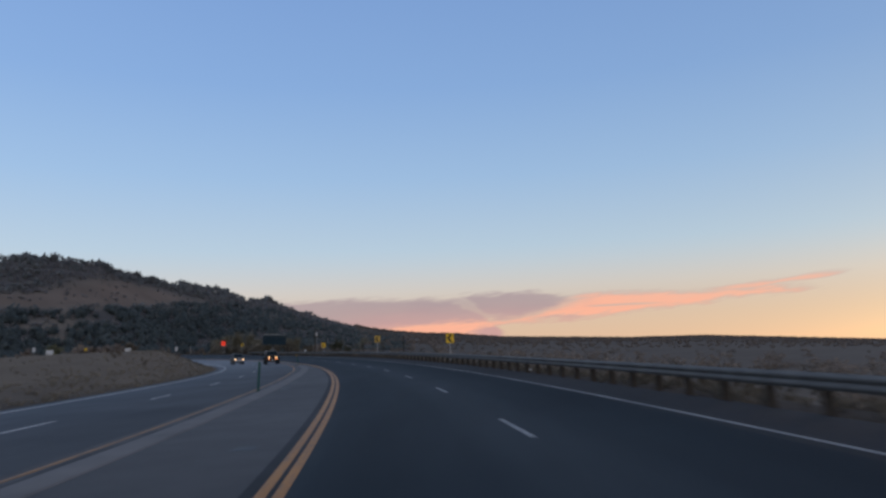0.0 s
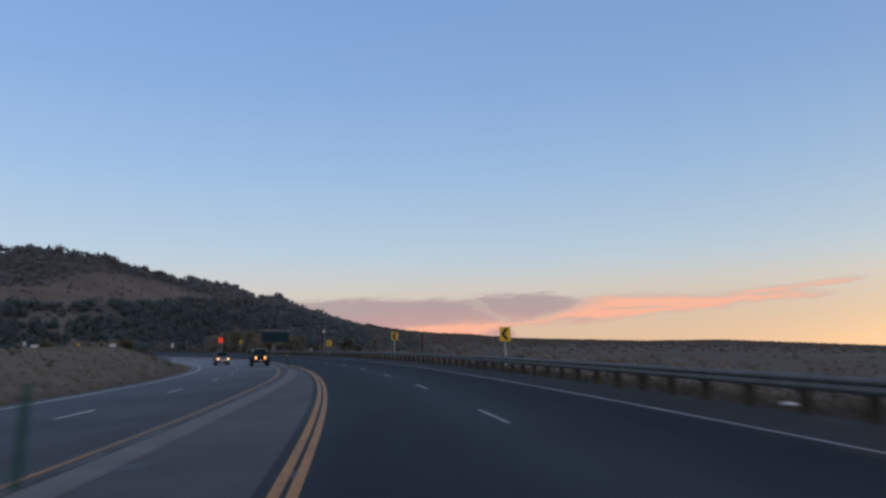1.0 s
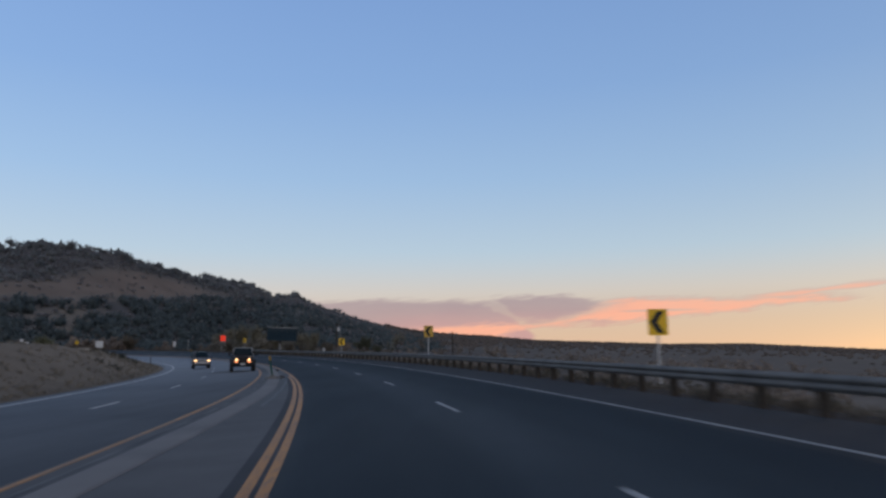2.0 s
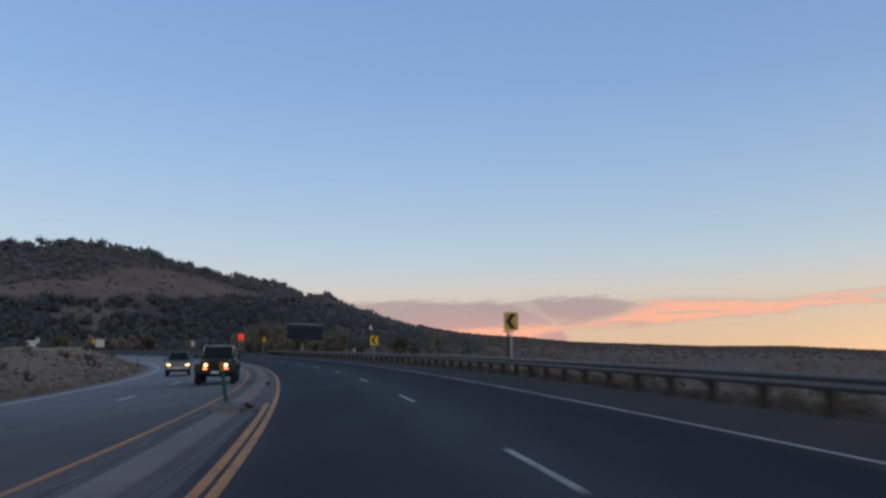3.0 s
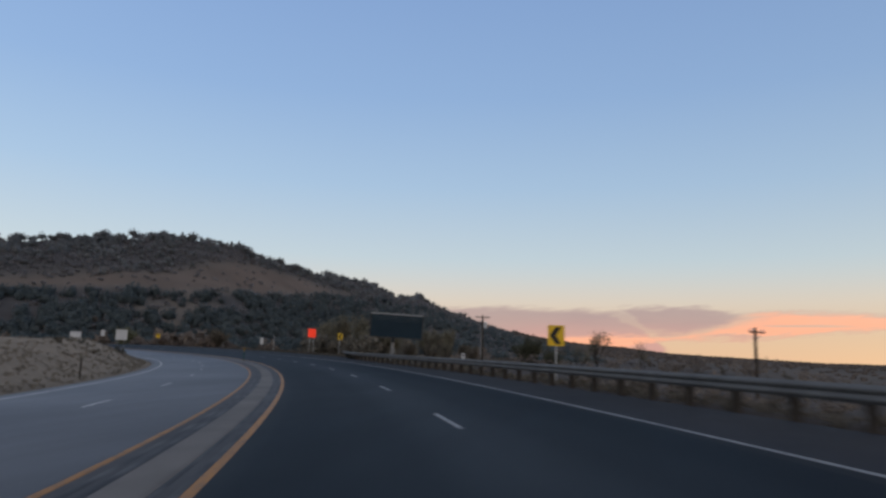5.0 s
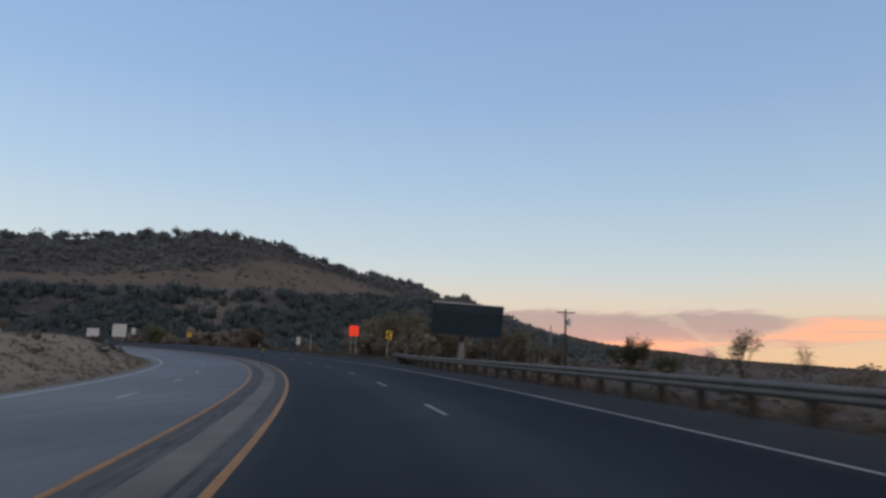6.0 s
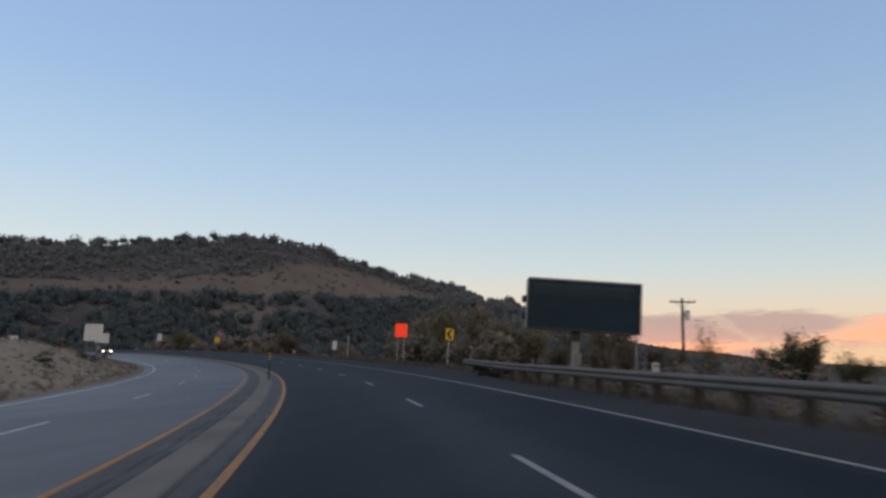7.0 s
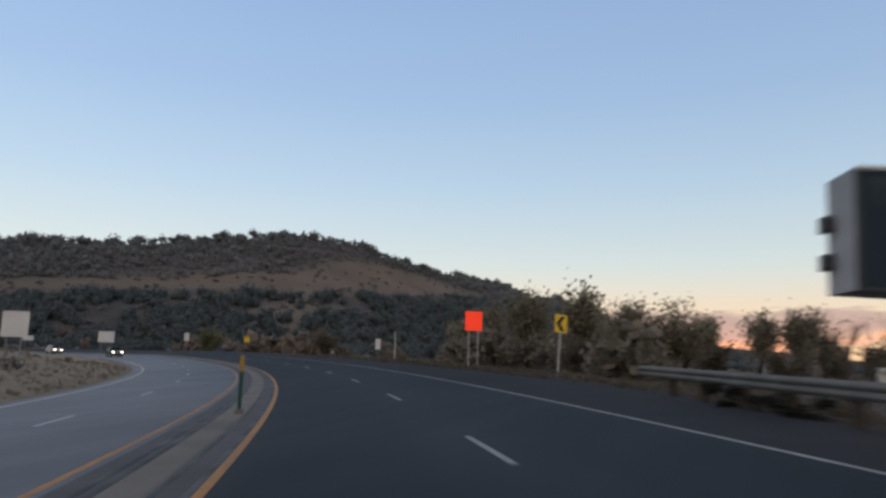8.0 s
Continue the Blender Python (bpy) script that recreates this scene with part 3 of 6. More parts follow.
def chevron_sign(label, m, z, sheet, post=2.0):
    g = thing("chevron_sign", label, "road sign", m, "chevron signs round the bend")
    bm = bmesh.new()
    plate(bm, 0.76, 0.92, 0.04, -0.004, 0.0, cz=z)
    part("panel", bm, sheet, g, "yellow panel with a black chevron")
    bm = bmesh.new()
    t = 0.24
    pts = [(0.24, 0.38), (0.24 - t - 0.02, 0.38), (-0.30, 0.0), (0.24 - t - 0.02, -0.38), (0.24, -0.38), (-0.02, 0.0)]
    f = [bm.verts.new((x, -0.008, z + zz)) for x, zz in pts]
    b = [bm.verts.new((x, -0.0045, z + zz)) for x, zz in pts]
    bm.faces.new((f[0], f[1], f[2], f[5]))
    bm.faces.new((f[2], f[3], f[4], f[5]))
    for i in range(6):
        j = (i + 1) % 6
        bm.faces.new((f[i], b[i], b[j], f[j]))
    part("chevron", bm, M["sign_black"], g, "black chevron pointing left")
    bm = bmesh.new()
    box(bm, -0.03, 0.03, 0.004, 0.05, -post - 0.4, z + 0.42, 0.008)
    part("post", bm, M["sign_post"], g, "pale steel sign post")
    return g


for s, o, z, turn, lb in ((100.95, 4.89, 2.05, 0, "yellow chevron sign with black arrow behind the guardrail"), (134.0, 4.02, 2.50, 0, "dimmed yellow chevron sign standing tall above the guardrail"),
                          (172.2, 4.34, 1.90, -6, "yellow chevron sign on a pale post behind the guardrail"), (241.1, 6.5, 2.45, 14, "yellow chevron sign on a leaning post past the guardrail")):
    chevron_sign(lb, spot(s, o, 0, turn) @ pose(0, 0, 0, 0, 4.5 if s > 200 else 0, 0), z, M["sign_yellow_dim"] if s == 134.0 else M["sign_yellow"])


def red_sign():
    g = thing("construction_sign", "square orange-red sign with added glow on two thin posts", "road sign", spot(253.4, 5.93))
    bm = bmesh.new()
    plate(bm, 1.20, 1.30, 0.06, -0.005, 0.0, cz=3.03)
    m = Mat("orange_with_glow", 0.4)
    # emission added: the panel's brightness in headlights is put into a glow
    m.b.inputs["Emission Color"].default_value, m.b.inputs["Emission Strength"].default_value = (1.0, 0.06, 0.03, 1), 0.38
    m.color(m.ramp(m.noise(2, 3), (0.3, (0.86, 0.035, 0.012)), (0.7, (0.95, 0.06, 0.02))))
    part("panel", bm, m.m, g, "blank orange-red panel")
    for x in (-0.33, 0.33):
        bm = bmesh.new()
        box(bm, x - 0.025, x + 0.025, 0.004, 0.045, -0.8, 3.55, 0.008)
        part("post", bm, M["sign_post"], g)


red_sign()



def message_board():
    g = thing("message_board", "large dark electronic message board on a steel column", "message board", pose(-51.09, 212.3, 0.65, 0, 2.5, 17.3) @ Matrix.Diagonal((0.9375, 0.9375, 0.861, 1)))
    m = Mat("board_face", 0.22, 0.0, 0.16)
    m.color(m.ramp(m.noise(0.6, 4), (0.3, (0.005, 0.021, 0.036)), (0.7, (0.009, 0.028, 0.046))))
    lamp = speckled("unlit_lamp", (0.055, 0.075, 0.085), (0.085, 0.105, 0.115), 3, 40, 0.3)
    dark = speckled("board_frame", (0.03, 0.034, 0.038), (0.05, 0.055, 0.06), 1.5, 30, 0.5)
    bm = bmesh.new()
    box(bm, -3.1, 3.1, 0.0, 1.42, 3.50, 6.55, 0.03)
    part("cabinet", bm, speckled("cabinet_grey", (0.24, 0.255, 0.275), (0.31, 0.325, 0.345), 1.0, 30, 0.6), g, "grey steel cabinet")
    bm = bmesh.new()
    box(bm, -3.02, 3.02, -0.03, -0.004, 3.58, 6.47, 0.01)
    face = part("face", bm, m.m, g, "dark glass face with unlit lamp rows")
    for x0, x1, z0, z1 in ((-3.12, 3.12, 6.475, 6.57), (-3.12, 3.12, 3.48, 3.575), (-3.12, -3.025, 3.58, 6.47), (3.025, 3.12, 3.58, 6.47)):
        bm = bmesh.new()
        box(bm, x0, x1, -0.09, -0.004, z0, z1, 0.012)
        part("frame_bar", bm, dark if z0 < 6.3 else M["sign_back"], g)
    # a field of small unlit lamps in the upper part of the face
    bm = bmesh.new()
    for c in range(100):
        for r in range(12):
            x, z = -2.80 + c * 0.0566, 6.27 - r * 0.062
            w = 0.015 - 0.0007 * r
            bm.faces.new([bm.verts.new((x + dx * w, -0.036, z + dz * w)) for dx, dz in ((-1, -1), (1, -1), (1, 1), (-1, 1))])
    part("lamp_field", bm, lamp, face, "field of small unlit lamps")["kind"] = "stuff"
    for z in (4.35, 5.35):
        bm = bmesh.new()
        box(bm, -3.34, -3.105, 1.0, 1.40, z - 0.24, z + 0.20, 0.09)
        part("vent_hood", bm, dark, g, "dark rounded ventilation hood")
    bm = bmesh.new()
    tube(bm, (-0.33, 0.6, -1.5), (-0.33, 0.6, 3.1), 0.20, seg=20)
    part("column", bm, M["steel"], g, "grey round steel column")
    bm = bmesh.new()
    box(bm, -0.56, -0.10, 0.30, 0.90, 2.9, 3.495, 0.04)
    part("bracket", bm, dark, g, "dark mounting bracket")
    bm = bmesh.new()
    box(bm, -0.26, -0.02, 0.28, 0.45, 1.5, 2.2, 0.02)
    part("control_box", bm, M["steel"], g, "grey control box")


message_board()


M["dull_yellow"] = speckled("dull_yellow", (0.27, 0.165, 0.03), (0.36, 0.22, 0.045), 3, 30, 0.5, 0.05)


def delineator(label, s, o, lean, lift, height, top=0.0):
    """A flat flexible stake on a low concrete foot; top is the length of its yellow end."""
    g = thing("delineator_post", label, "delineator", spot(s, o, lift) @ pose(0, 0, 0, 0, -lean, 0), "median delineators")
    green = speckled("green_plastic", (0.009, 0.058, 0.052), (0.014, 0.080, 0.070), 2, 30, 0.5, 0.05)
    bm = bmesh.new()
    plate(bm, 0.10, height + 0.02 - top, 0.02, -0.012, 0.012, cz=(height - top) / 2 - 0.01)
    part("stake", bm, green, g, "dark green flexible stake")
    bm = bmesh.new()
    plate(bm, 0.106, top + 0.02 if top else 0.11, 0.02, -0.015, 0.015, cz=height - (top / 2 if top else 0.075))
    part("reflector", bm, M["dull_yellow"] if top else M["dull_green"], g, "yellow reflective end" if top else "dull reflective end")
    bm = bmesh.new()
    box(bm, -0.11, 0.11, -0.11, 0.11, -0.03 - lift, 0.02, 0.02)
    part("base", bm, M["concrete"], g, "concrete base")


M["dull_green"] = speckled("dull_green_reflector", (0.020, 0.070, 0.060), (0.034, 0.090, 0.074), 3, 30, 0.5)
delineator("dark green delineator post on the median asphalt", 65.25, -10.76, -3, 0.0, 1.27)
delineator("leaning green delineator post with yellow top on a broken concrete nose", 119.25, -8.56, 9, 0.18, 1.08, 0.23)
delineator("green delineator post with yellow top on concrete strip", 226.2, -8.13, 0, 0.12, 1.37, 0.40)


def verge_post(s, o, h):
    p = at(s, o)
    z = float(ground_z(p[0], p[1])[0])
    g = thing("marker_post", "thin weathered wooden marker post in dry grass", "post", pose(p[0], p[1], z))
    bm = bmesh.new()
    box(bm, -0.04, 0.04, -0.04, 0.04, -0.3, h, 0.01)
    part("stake", bm, M["weathered_wood"], g)


verge_post(188.5, -18.8, 1.2)


def plain_sign(label, x, y, w, h, zc, turn, posts, mat, name="road_sign", foot=None, bars=0):
    """A sign panel on one or two posts; zc is the height of its middle over the datum."""
    zg = float(ground_z(x, y)[0])
    g = thing(name, label, "road sign", pose(x, y, zg, 0, 0, turn))
    bm = bmesh.new()
    plate(bm, w, h, min(w, h) * 0.06, -0.004, 0.0, cz=zc - zg)
    pan = part("panel", bm, mat, g)
    for k in range(bars):
        z = zc - zg + h * (0.28 - 0.56 * k / max(1, bars - 1))
        bm = bmesh.new()
        box(bm, -w * 0.34, w * 0.30, -0.009, -0.005, z - h * 0.07, z + h * 0.07)
        part("lettering_bar", bm, M["sign_black"], pan)
    for k in range(posts):
        px = 0 if posts == 1 else (k - 0.5) * w * 0.55
        bm = bmesh.new()
        box(bm, px - 0.03, px + 0.03, 0.004, 0.055, -0.5, zc - zg + h * 0.45, 0.008)
        part("post", bm, M["steel"], g)
    return g


white = speckled("sign_white", (0.50, 0.51, 0.52), (0.62, 0.63, 0.64), 1.0, 30, 0.5, 0.05)
plain_sign("large blank grey back of a sign on two posts", -92.3, 221.1, 1.45, 1.4, 3.6, 26, 2, M["sign_back"])
plain_sign("small white sign on a post beyond the bend", -181.4, 330.0, 1.2, 1.9, 6.6, 34, 1, white)
plain_sign("small yellow warning sign with dark bars", -152.6, 316.7, 1.0, 1.2, 5.75, 30, 1, M["sign_yellow"], bars=2)
plain_sign("low white panel at the edge of the brush", -141.0, 331.0, 2.1, 1.2, 3.9, 25, 2, white)
plain_sign("narrow white marker sign in front of dark trees", -103.2, 283.4, 0.75, 1.5, 4.3, 20, 1, white)
plain_sign("wide white sign far beyond the mound", -206.9, 307.0, 2.2, 1.1, 5.2, 40, 2, white)
plain_sign("wide white framed sign beyond the grassy mound", -141.0, 270.3, 2.2, 1.6, 4.5, 36, 2, white)


def thin_pole(label, x, y, top, r, mat):
    z = float(ground_z(x, y)[0])
    g = thing("pole", label, "pole", pose(x, y, z))
    bm = bmesh.new()
    tube(bm, (0, 0, -0.5), (0, 0, top - z), r, r * 0.8, 8)
    part("shaft", bm, mat, g)


thin_pole("thin pale pole in front of dark trees", -92.0, 266.5, 5.3, 0.05, white)
thin_pole("grey light pole far behind the guardrail", -53.4, 285.0, 8.5, 0.12, M["steel"])


def utility_pole(label, x, y, top, transformer, arm_turn):
    z = float(ground_z(x, y)[0])
    g = thing("utility_pole", label, "utility pole", pose(x, y, z, 0, 0, arm_turn))
    h = top - z
    bm = bmesh.new()
    tube(bm, (0, 0, -0.8), (0, 0, h), 0.16, 0.11, 10)
    part("shaft", bm, M["weathered_wood"], g, "weathered wooden shaft")
    bm = bmesh.new()
    box(bm, -1.15, 1.15, -0.21, -0.11, h - 0.42, h - 0.30, 0.01)
    part("crossarm", bm, M["weathered_wood"], g, "wooden crossarm")
    for x0 in (-1.05, -0.55, 0.55, 1.05):
        bm = bmesh.new()
        tube(bm, (x0, -0.16, h - 0.30), (x0, -0.16, h - 0.10), 0.06, 0.035, 8)
        part("insulator", bm, M["sign_back"], g, "grey insulator")
    for sx in (-1, 1):
        bm = bmesh.new()
        tube(bm, (sx * 0.65, -0.16, h - 0.40), (0, -0.13, h - 0.95), 0.025, 0.025, 6)
        part("brace", bm, M["steel"], g)
    if transformer:
        bm = bmesh.new()
        tube(bm, (0.42, -0.05, h - 2.0), (0.42, -0.05, h - 1.15), 0.24, 0.24, 16)
        tube(bm, (0.42, -0.05, h - 1.15), (0.42, -0.05, h - 1.05), 0.24, 0.10, 16)
        part("transformer", bm, M["sign_back"], g, "grey transformer can")
        bm = bmesh.new()
        box(bm, 0.08, 0.25, -0.09, 0.0, h - 1.75, h - 1.35, 0.01)
        part("hanger", bm, M["steel"], g)


utility_pole("wooden utility pole with crossarm and transformer", -46.36, 243.8, 8.3, True, 14)
utility_pole("weathered wooden utility pole behind the guardrail", -17.0, 196.5, 4.6, False, 50)


def meter_box(x, y, lift=0.0):
    z = float(ground_z(x, y)[0]) + lift
    g = thing("meter_box", "small white utility box on short legs", "utility box", pose(x, y, z, 0, 0, 15))
    bm = bmesh.new()
    box(bm, -0.30, 0.30, -0.2, 0.2, 0.15, 1.05, 0.03)
    part("body", bm, white, g)
    for sx in (-0.12, 0.12):
        bm = bmesh.new()
        box(bm, sx - 0.05, sx + 0.05, -0.215, -0.203, 0.62, 0.88, 0.0)
        part("vent", bm, M["sign_black"], g, "dark vent slot")
    for sx in (-0.22, 0.22):
        bm = bmesh.new()
        box(bm, sx - 0.04, sx + 0.04, -0.15, 0.15, -0.4 - lift, 0.15, 0.0)
        part("leg", bm, M["steel"], g)


meter_box(-48.7, 240.6, max(0.0, 1.30 - float(ground_z(-48.7, 240.6)[0])))


# ---- the cloud bank behind the land: a thin far sheet of cloud lit from below ----


def cloud_material():
    m = bpy.data.materials.new("sunset_cloud")
    m.use_nodes = True
    nt = m.node_tree
    nt.nodes.clear()
    N, link = nt.nodes.new, nt.links.new

    def math_(op, a, b=None, c=None):
        n = N("ShaderNodeMath")
        n.operation = op
        for i, v in enumerate((a, b, c)):
            if v is None:
                continue
            if hasattr(v, "is_output"):
                link(v, n.inputs[i])
            else:
                n.inputs[i].default_value = v
        return n.outputs[0]

    def step(a, b, v):
        n = N("ShaderNodeMapRange")
        n.interpolation_type = "SMOOTHSTEP"
        for i, w in ((0, v), (1, a), (2, b)):
            if hasattr(w, "is_output"):
                link(w, n.inputs[i])
            else:
                n.inputs[i].default_value = w
        return n.outputs[0]

    def curve(v, pts):
        """Piecewise-linear heights over azimuth, from -50 to 30 degrees."""
        n = N("ShaderNodeFloatCurve")
        cv = n.mapping.curves[0]
        xs = [((a + 50) / 80, h / 10) for a, h in pts]
        cv.points[0].location, cv.points[1].location = xs[0], xs[-1]
        for x, y in xs[1:-1]:
            cv.points.new(x, y)
        n.mapping.update()
        u = math_("DIVIDE", math_("ADD", v, 50.0), 80.0)
        link(u, n.inputs["Value"])
        return math_("MULTIPLY", n.outputs[0], 10.0)

    uv = N("ShaderNodeUVMap")
    sep = N("ShaderNodeSeparateXYZ")
    link(uv.outputs[0], sep.inputs[0])
    az, el = sep.outputs[0], sep.outputs[1]

    def noise(sx, sy, scale, detail, skew=0.0):
        c = N("ShaderNodeCombineXYZ")
        link(math_("MULTIPLY", az, sx), c.inputs[0])
        link(math_("MULTIPLY", math_("ADD", el, math_("MULTIPLY", az, skew)), sy), c.inputs[1])
        n = N("ShaderNodeTexNoise")
        n.inputs["Scale"].default_value, n.inputs["Detail"].default_value, n.inputs["Roughness"].default_value = scale, detail, 0.58
        link(c.outputs[0], n.inputs["Vector"])
        return n.outputs["Fac"]

    wisp = math_("SUBTRACT", noise(0.16, 1.0, 1.3, 8, 0.05), 0.5)
    fine = math_("SUBTRACT", noise(0.30, 2.0, 1.15, 9, 0.12), 0.5)
    big = math_("SUBTRACT", noise(0.10, 0.45, 1.0, 4, 0.03), 0.5)
    e1 = math_("ADD", math_("ADD", el, math_("MULTIPLY", wisp, 1.25)), math_("MULTIPLY", fine, 1.15))
    a1 = math_("ADD", az, math_("ADD", math_("MULTIPLY", wisp, 3.0), math_("MULTIPLY", fine, 3.5)))

    def between(lo, hi, soft_lo, soft_hi):
        return math_("MULTIPLY", step(math_("SUBTRACT", lo, soft_lo), math_("ADD", lo, soft_lo), e1), step(math_("ADD", hi, soft_hi), math_("SUBTRACT", hi, soft_hi), e1))

    # the long mauve bank that goes down behind the hill, and the second one that overlaps its end
    top1 = curve(az, [(-50, 0.0), (-6, 0.6), (-4, 1.9), (-2.9, 2.7), (-1.2, 3.55), (0.5, 3.95), (4, 4.08), (9, 4.10), (14, 3.95), (20, 3.2), (30, 2.0)])
    bank1 = between(math_("MULTIPLY", az, 0.0), top1, 0.3, 0.32)
    top2 = curve(az, [(-50, 3.2), (-16, 3.45), (-12, 3.75), (-9, 3.95), (-7, 4.22), (-4.5, 4.34), (-3, 4.28), (-1.6, 4.1), (0, 3.7), (30, 3.0)])
    low2 = curve(az, [(-50, 3.4), (-13, 3.3), (-10.5, 3.05), (-8, 2.60), (-5.5, 2.25), (-4, 2.25), (-2.8, 3.0), (-1.2, 3.75), (30, 3.8)])
    bank2 = math_("MULTIPLY", between(low2, top2, 0.5, 0.28), math_("MULTIPLY", step(-13.5, -8.5, a1), step(-0.6, -2.6, a1)))
    veil = math_("MULTIPLY", math_("MULTIPLY", step(1.9, 2.5, e1), step(4.2, 3.6, e1)), math_("MULTIPLY", step(-6.0, -4.0, a1), step(1.5, -0.5, a1)))
    tail = math_("MULTIPLY", step(0.24, 0.02, math_("ABSOLUTE", math_("SUBTRACT", e1, 2.12))), math_("MULTIPLY", step(-13.0, -10.5, az), step(-6.5, -8.5, az)))
    # the lit streak under and beyond them
    top3 = curve(az, [(-50, 3.4), (-28.6, 3.42), (-26.5, 3.56), (-23.5, 3.72), (-20, 3.76), (-16, 3.74), (-13.5, 3.86), (-11, 3.78), (-9.5, 3.35), (-7.5, 2.55), (-5, 2.25), (-3.5, 2.05), (0, 2.0), (2.5, 1.9), (5, 1.5), (8, 0.9), (12, 0.3), (30, 0.0)])
    low3 = curve(az, [(-50, 3.4), (-28.6, 3.30), (-26.5, 3.18), (-24, 3.12), (-20, 2.76), (-16, 2.40), (-13.5, 2.30), (-11, 2.02), (-9, 1.98), (-6.5, 1.84), (-4.2, 1.72), (-2, 1.1), (0, 0.4), (30, 0.0)])
    streak = math_("MULTIPLY", between(low3, top3, 0.24, 0.30), step(-29.6, -27.4, a1))
    under = math_("MULTIPLY", step(2.2, 1.0, el), math_("MULTIPLY", step(8.5, 3.0, az), step(-3.4, -1.2, a1)))
    thread = math_("MULTIPLY", step(0.13, 0.01, math_("ABSOLUTE", math_("SUBTRACT", math_("ADD", el, math_("MULTIPLY", fine, 0.2)), math_("ADD", 3.06, math_("MULTIPLY", az, 0.009))))), math_("MULTIPLY", step(-18.6, -15.0, az), step(-11.2, -13.2, az)))
    # the thin upper streak that runs out to a point
    mid4 = curve(az, [(-50, 5.6), (-31, 4.50), (-28, 4.20), (-24, 3.88), (-20, 3.66), (30, 3.5)])
    up = math_("MULTIPLY", step(0.30, 0.04, math_("ABSOLUTE", math_("SUBTRACT", math_("ADD", el, math_("MULTIPLY", fine, 0.6)), mid4))), math_("MULTIPLY", step(-19.5, -23.5, az), step(-31.2, -28.5, a1)))
    lit = math_("MAXIMUM", math_("MAXIMUM", streak, math_("MULTIPLY", up, 0.9)), math_("MULTIPLY", under, bank1))
    lit = math_("MULTIPLY", lit, math_("SUBTRACT", 1.0, math_("MULTIPLY", thread, 0.75)))
    lit = math_("MULTIPLY", lit, math_("SUBTRACT", 1.0, math_("MULTIPLY", tail, 0.75)))
    grey = math_("MAXIMUM", math_("MAXIMUM", bank1, bank2), math_("MAXIMUM", math_("MULTIPLY", tail, 0.8), math_("MULTIPLY", thread, 0.6)))
    grey = math_("MAXIMUM", grey, math_("MULTIPLY", veil, 0.70))
    # where grey hangs before the lit cloud it shades it
    lit = math_("MULTIPLY", lit, math_("SUBTRACT", 1.0, math_("MULTIPLY", bank2, 0.82)))
    patch = math_("ADD", 1.0, math_("MULTIPLY", big, 0.5))
    thin = math_("ADD", 0.74, math_("MULTIPLY", step(-25.0, -8.0, az), 0.18))
    dens = math_("MAXIMUM", math_("MULTIPLY", math_("MULTIPLY", grey, 0.80), patch), math_("MULTIPLY", math_("MULTIPLY", lit, thin), math_("ADD", 1.0, math_("MULTIPLY", fine, 0.8))))
    dens = math_("MINIMUM", dens, 0.93)
    # the shaded cloud grows pinker towards its lit underside
    mauve = N("ShaderNodeMixRGB")
    mauve.inputs[1].default_value, mauve.inputs[2].default_value = (0.375, 0.280, 0.295, 1), (0.56, 0.305, 0.295, 1)
    link(math_("MULTIPLY", step(3.9, 1.3, math_("ADD", el, math_("MULTIPLY", wisp, 0.8))), step(14.0, 4.0, az)), mauve.inputs[0])
    colour = N("ShaderNodeMixRGB")
    colour.inputs[2].default_value = (0.95, 0.435, 0.285, 1)
    link(mauve.outputs[0], colour.inputs[1])
    link(lit, colour.inputs[0])
    em, tr, mixer, out = N("ShaderNodeEmission"), N("ShaderNodeBsdfTransparent"), N("ShaderNodeMixShader"), N("ShaderNodeOutputMaterial")
    link(colour.outputs[0], em.inputs[0])
    link(dens, mixer.inputs[0])
    link(tr.outputs[0], mixer.inputs[1])
    link(em.outputs[0], mixer.inputs[2])
    link(mixer.outputs[0], out.inputs[0])
    return m


def cloud_bank():
    bm = bmesh.new()
    lay = bm.loops.layers.uv.new("UVMap")
    r = 4300.0
    rows = []
    for i in range(81):
        a = -50 + i
        rows.append([bm.verts.new((CX - r * math.sin(radians(a)), CY + r * math.cos(radians(a)), r * math.tan(radians(e)))) for e in (-0.5, 2, 4, 6, 8)])
    for i in range(80):
        for j in range(4):
            f = bm.faces.new((rows[i][j], rows[i + 1][j], rows[i + 1][j + 1], rows[i][j + 1]))
            for lp, (da, de) in zip(f.loops, ((0, 0), (1, 0), (1, 1), (0, 1))):
                lp[lay].uv = (-50 + i + da, (-0.5, 2, 4, 6, 8)[j + de])
    ob = new("backdrop_cloud", finish("backdrop_cloud", bm, cloud_material()))
    tagged(ob, "bank of mauve cloud with glowing orange streaks", "cloud", kind="structure")


cloud_bank()

# ---- plants ----


def t_conifer(r):
    """A small far conifer of height 1: jagged tiers."""
    v, t = [], []
    for z0, z1, rad in ((0.02, 0.45, 0.34), (0.22, 0.66, 0.28), (0.44, 0.84, 0.20), (0.66, 1.0, 0.12)):
        b = len(v)
        for k in range(8):
            a, q = 6.283 * k / 8 + r.uniform(-0.3, 0.3), rad * r.uniform(0.6, 1.25)
            v.append((q * math.cos(a), q * math.sin(a), z0 + r.uniform(-0.05, 0.05)))
        v.append((r.uniform(-0.03, 0.03), r.uniform(-0.03, 0.03), z1))
        t += [(b + k, b + (k + 1) % 8, b + 8) for k in range(8)]
    return np.array(v), np.array(t)


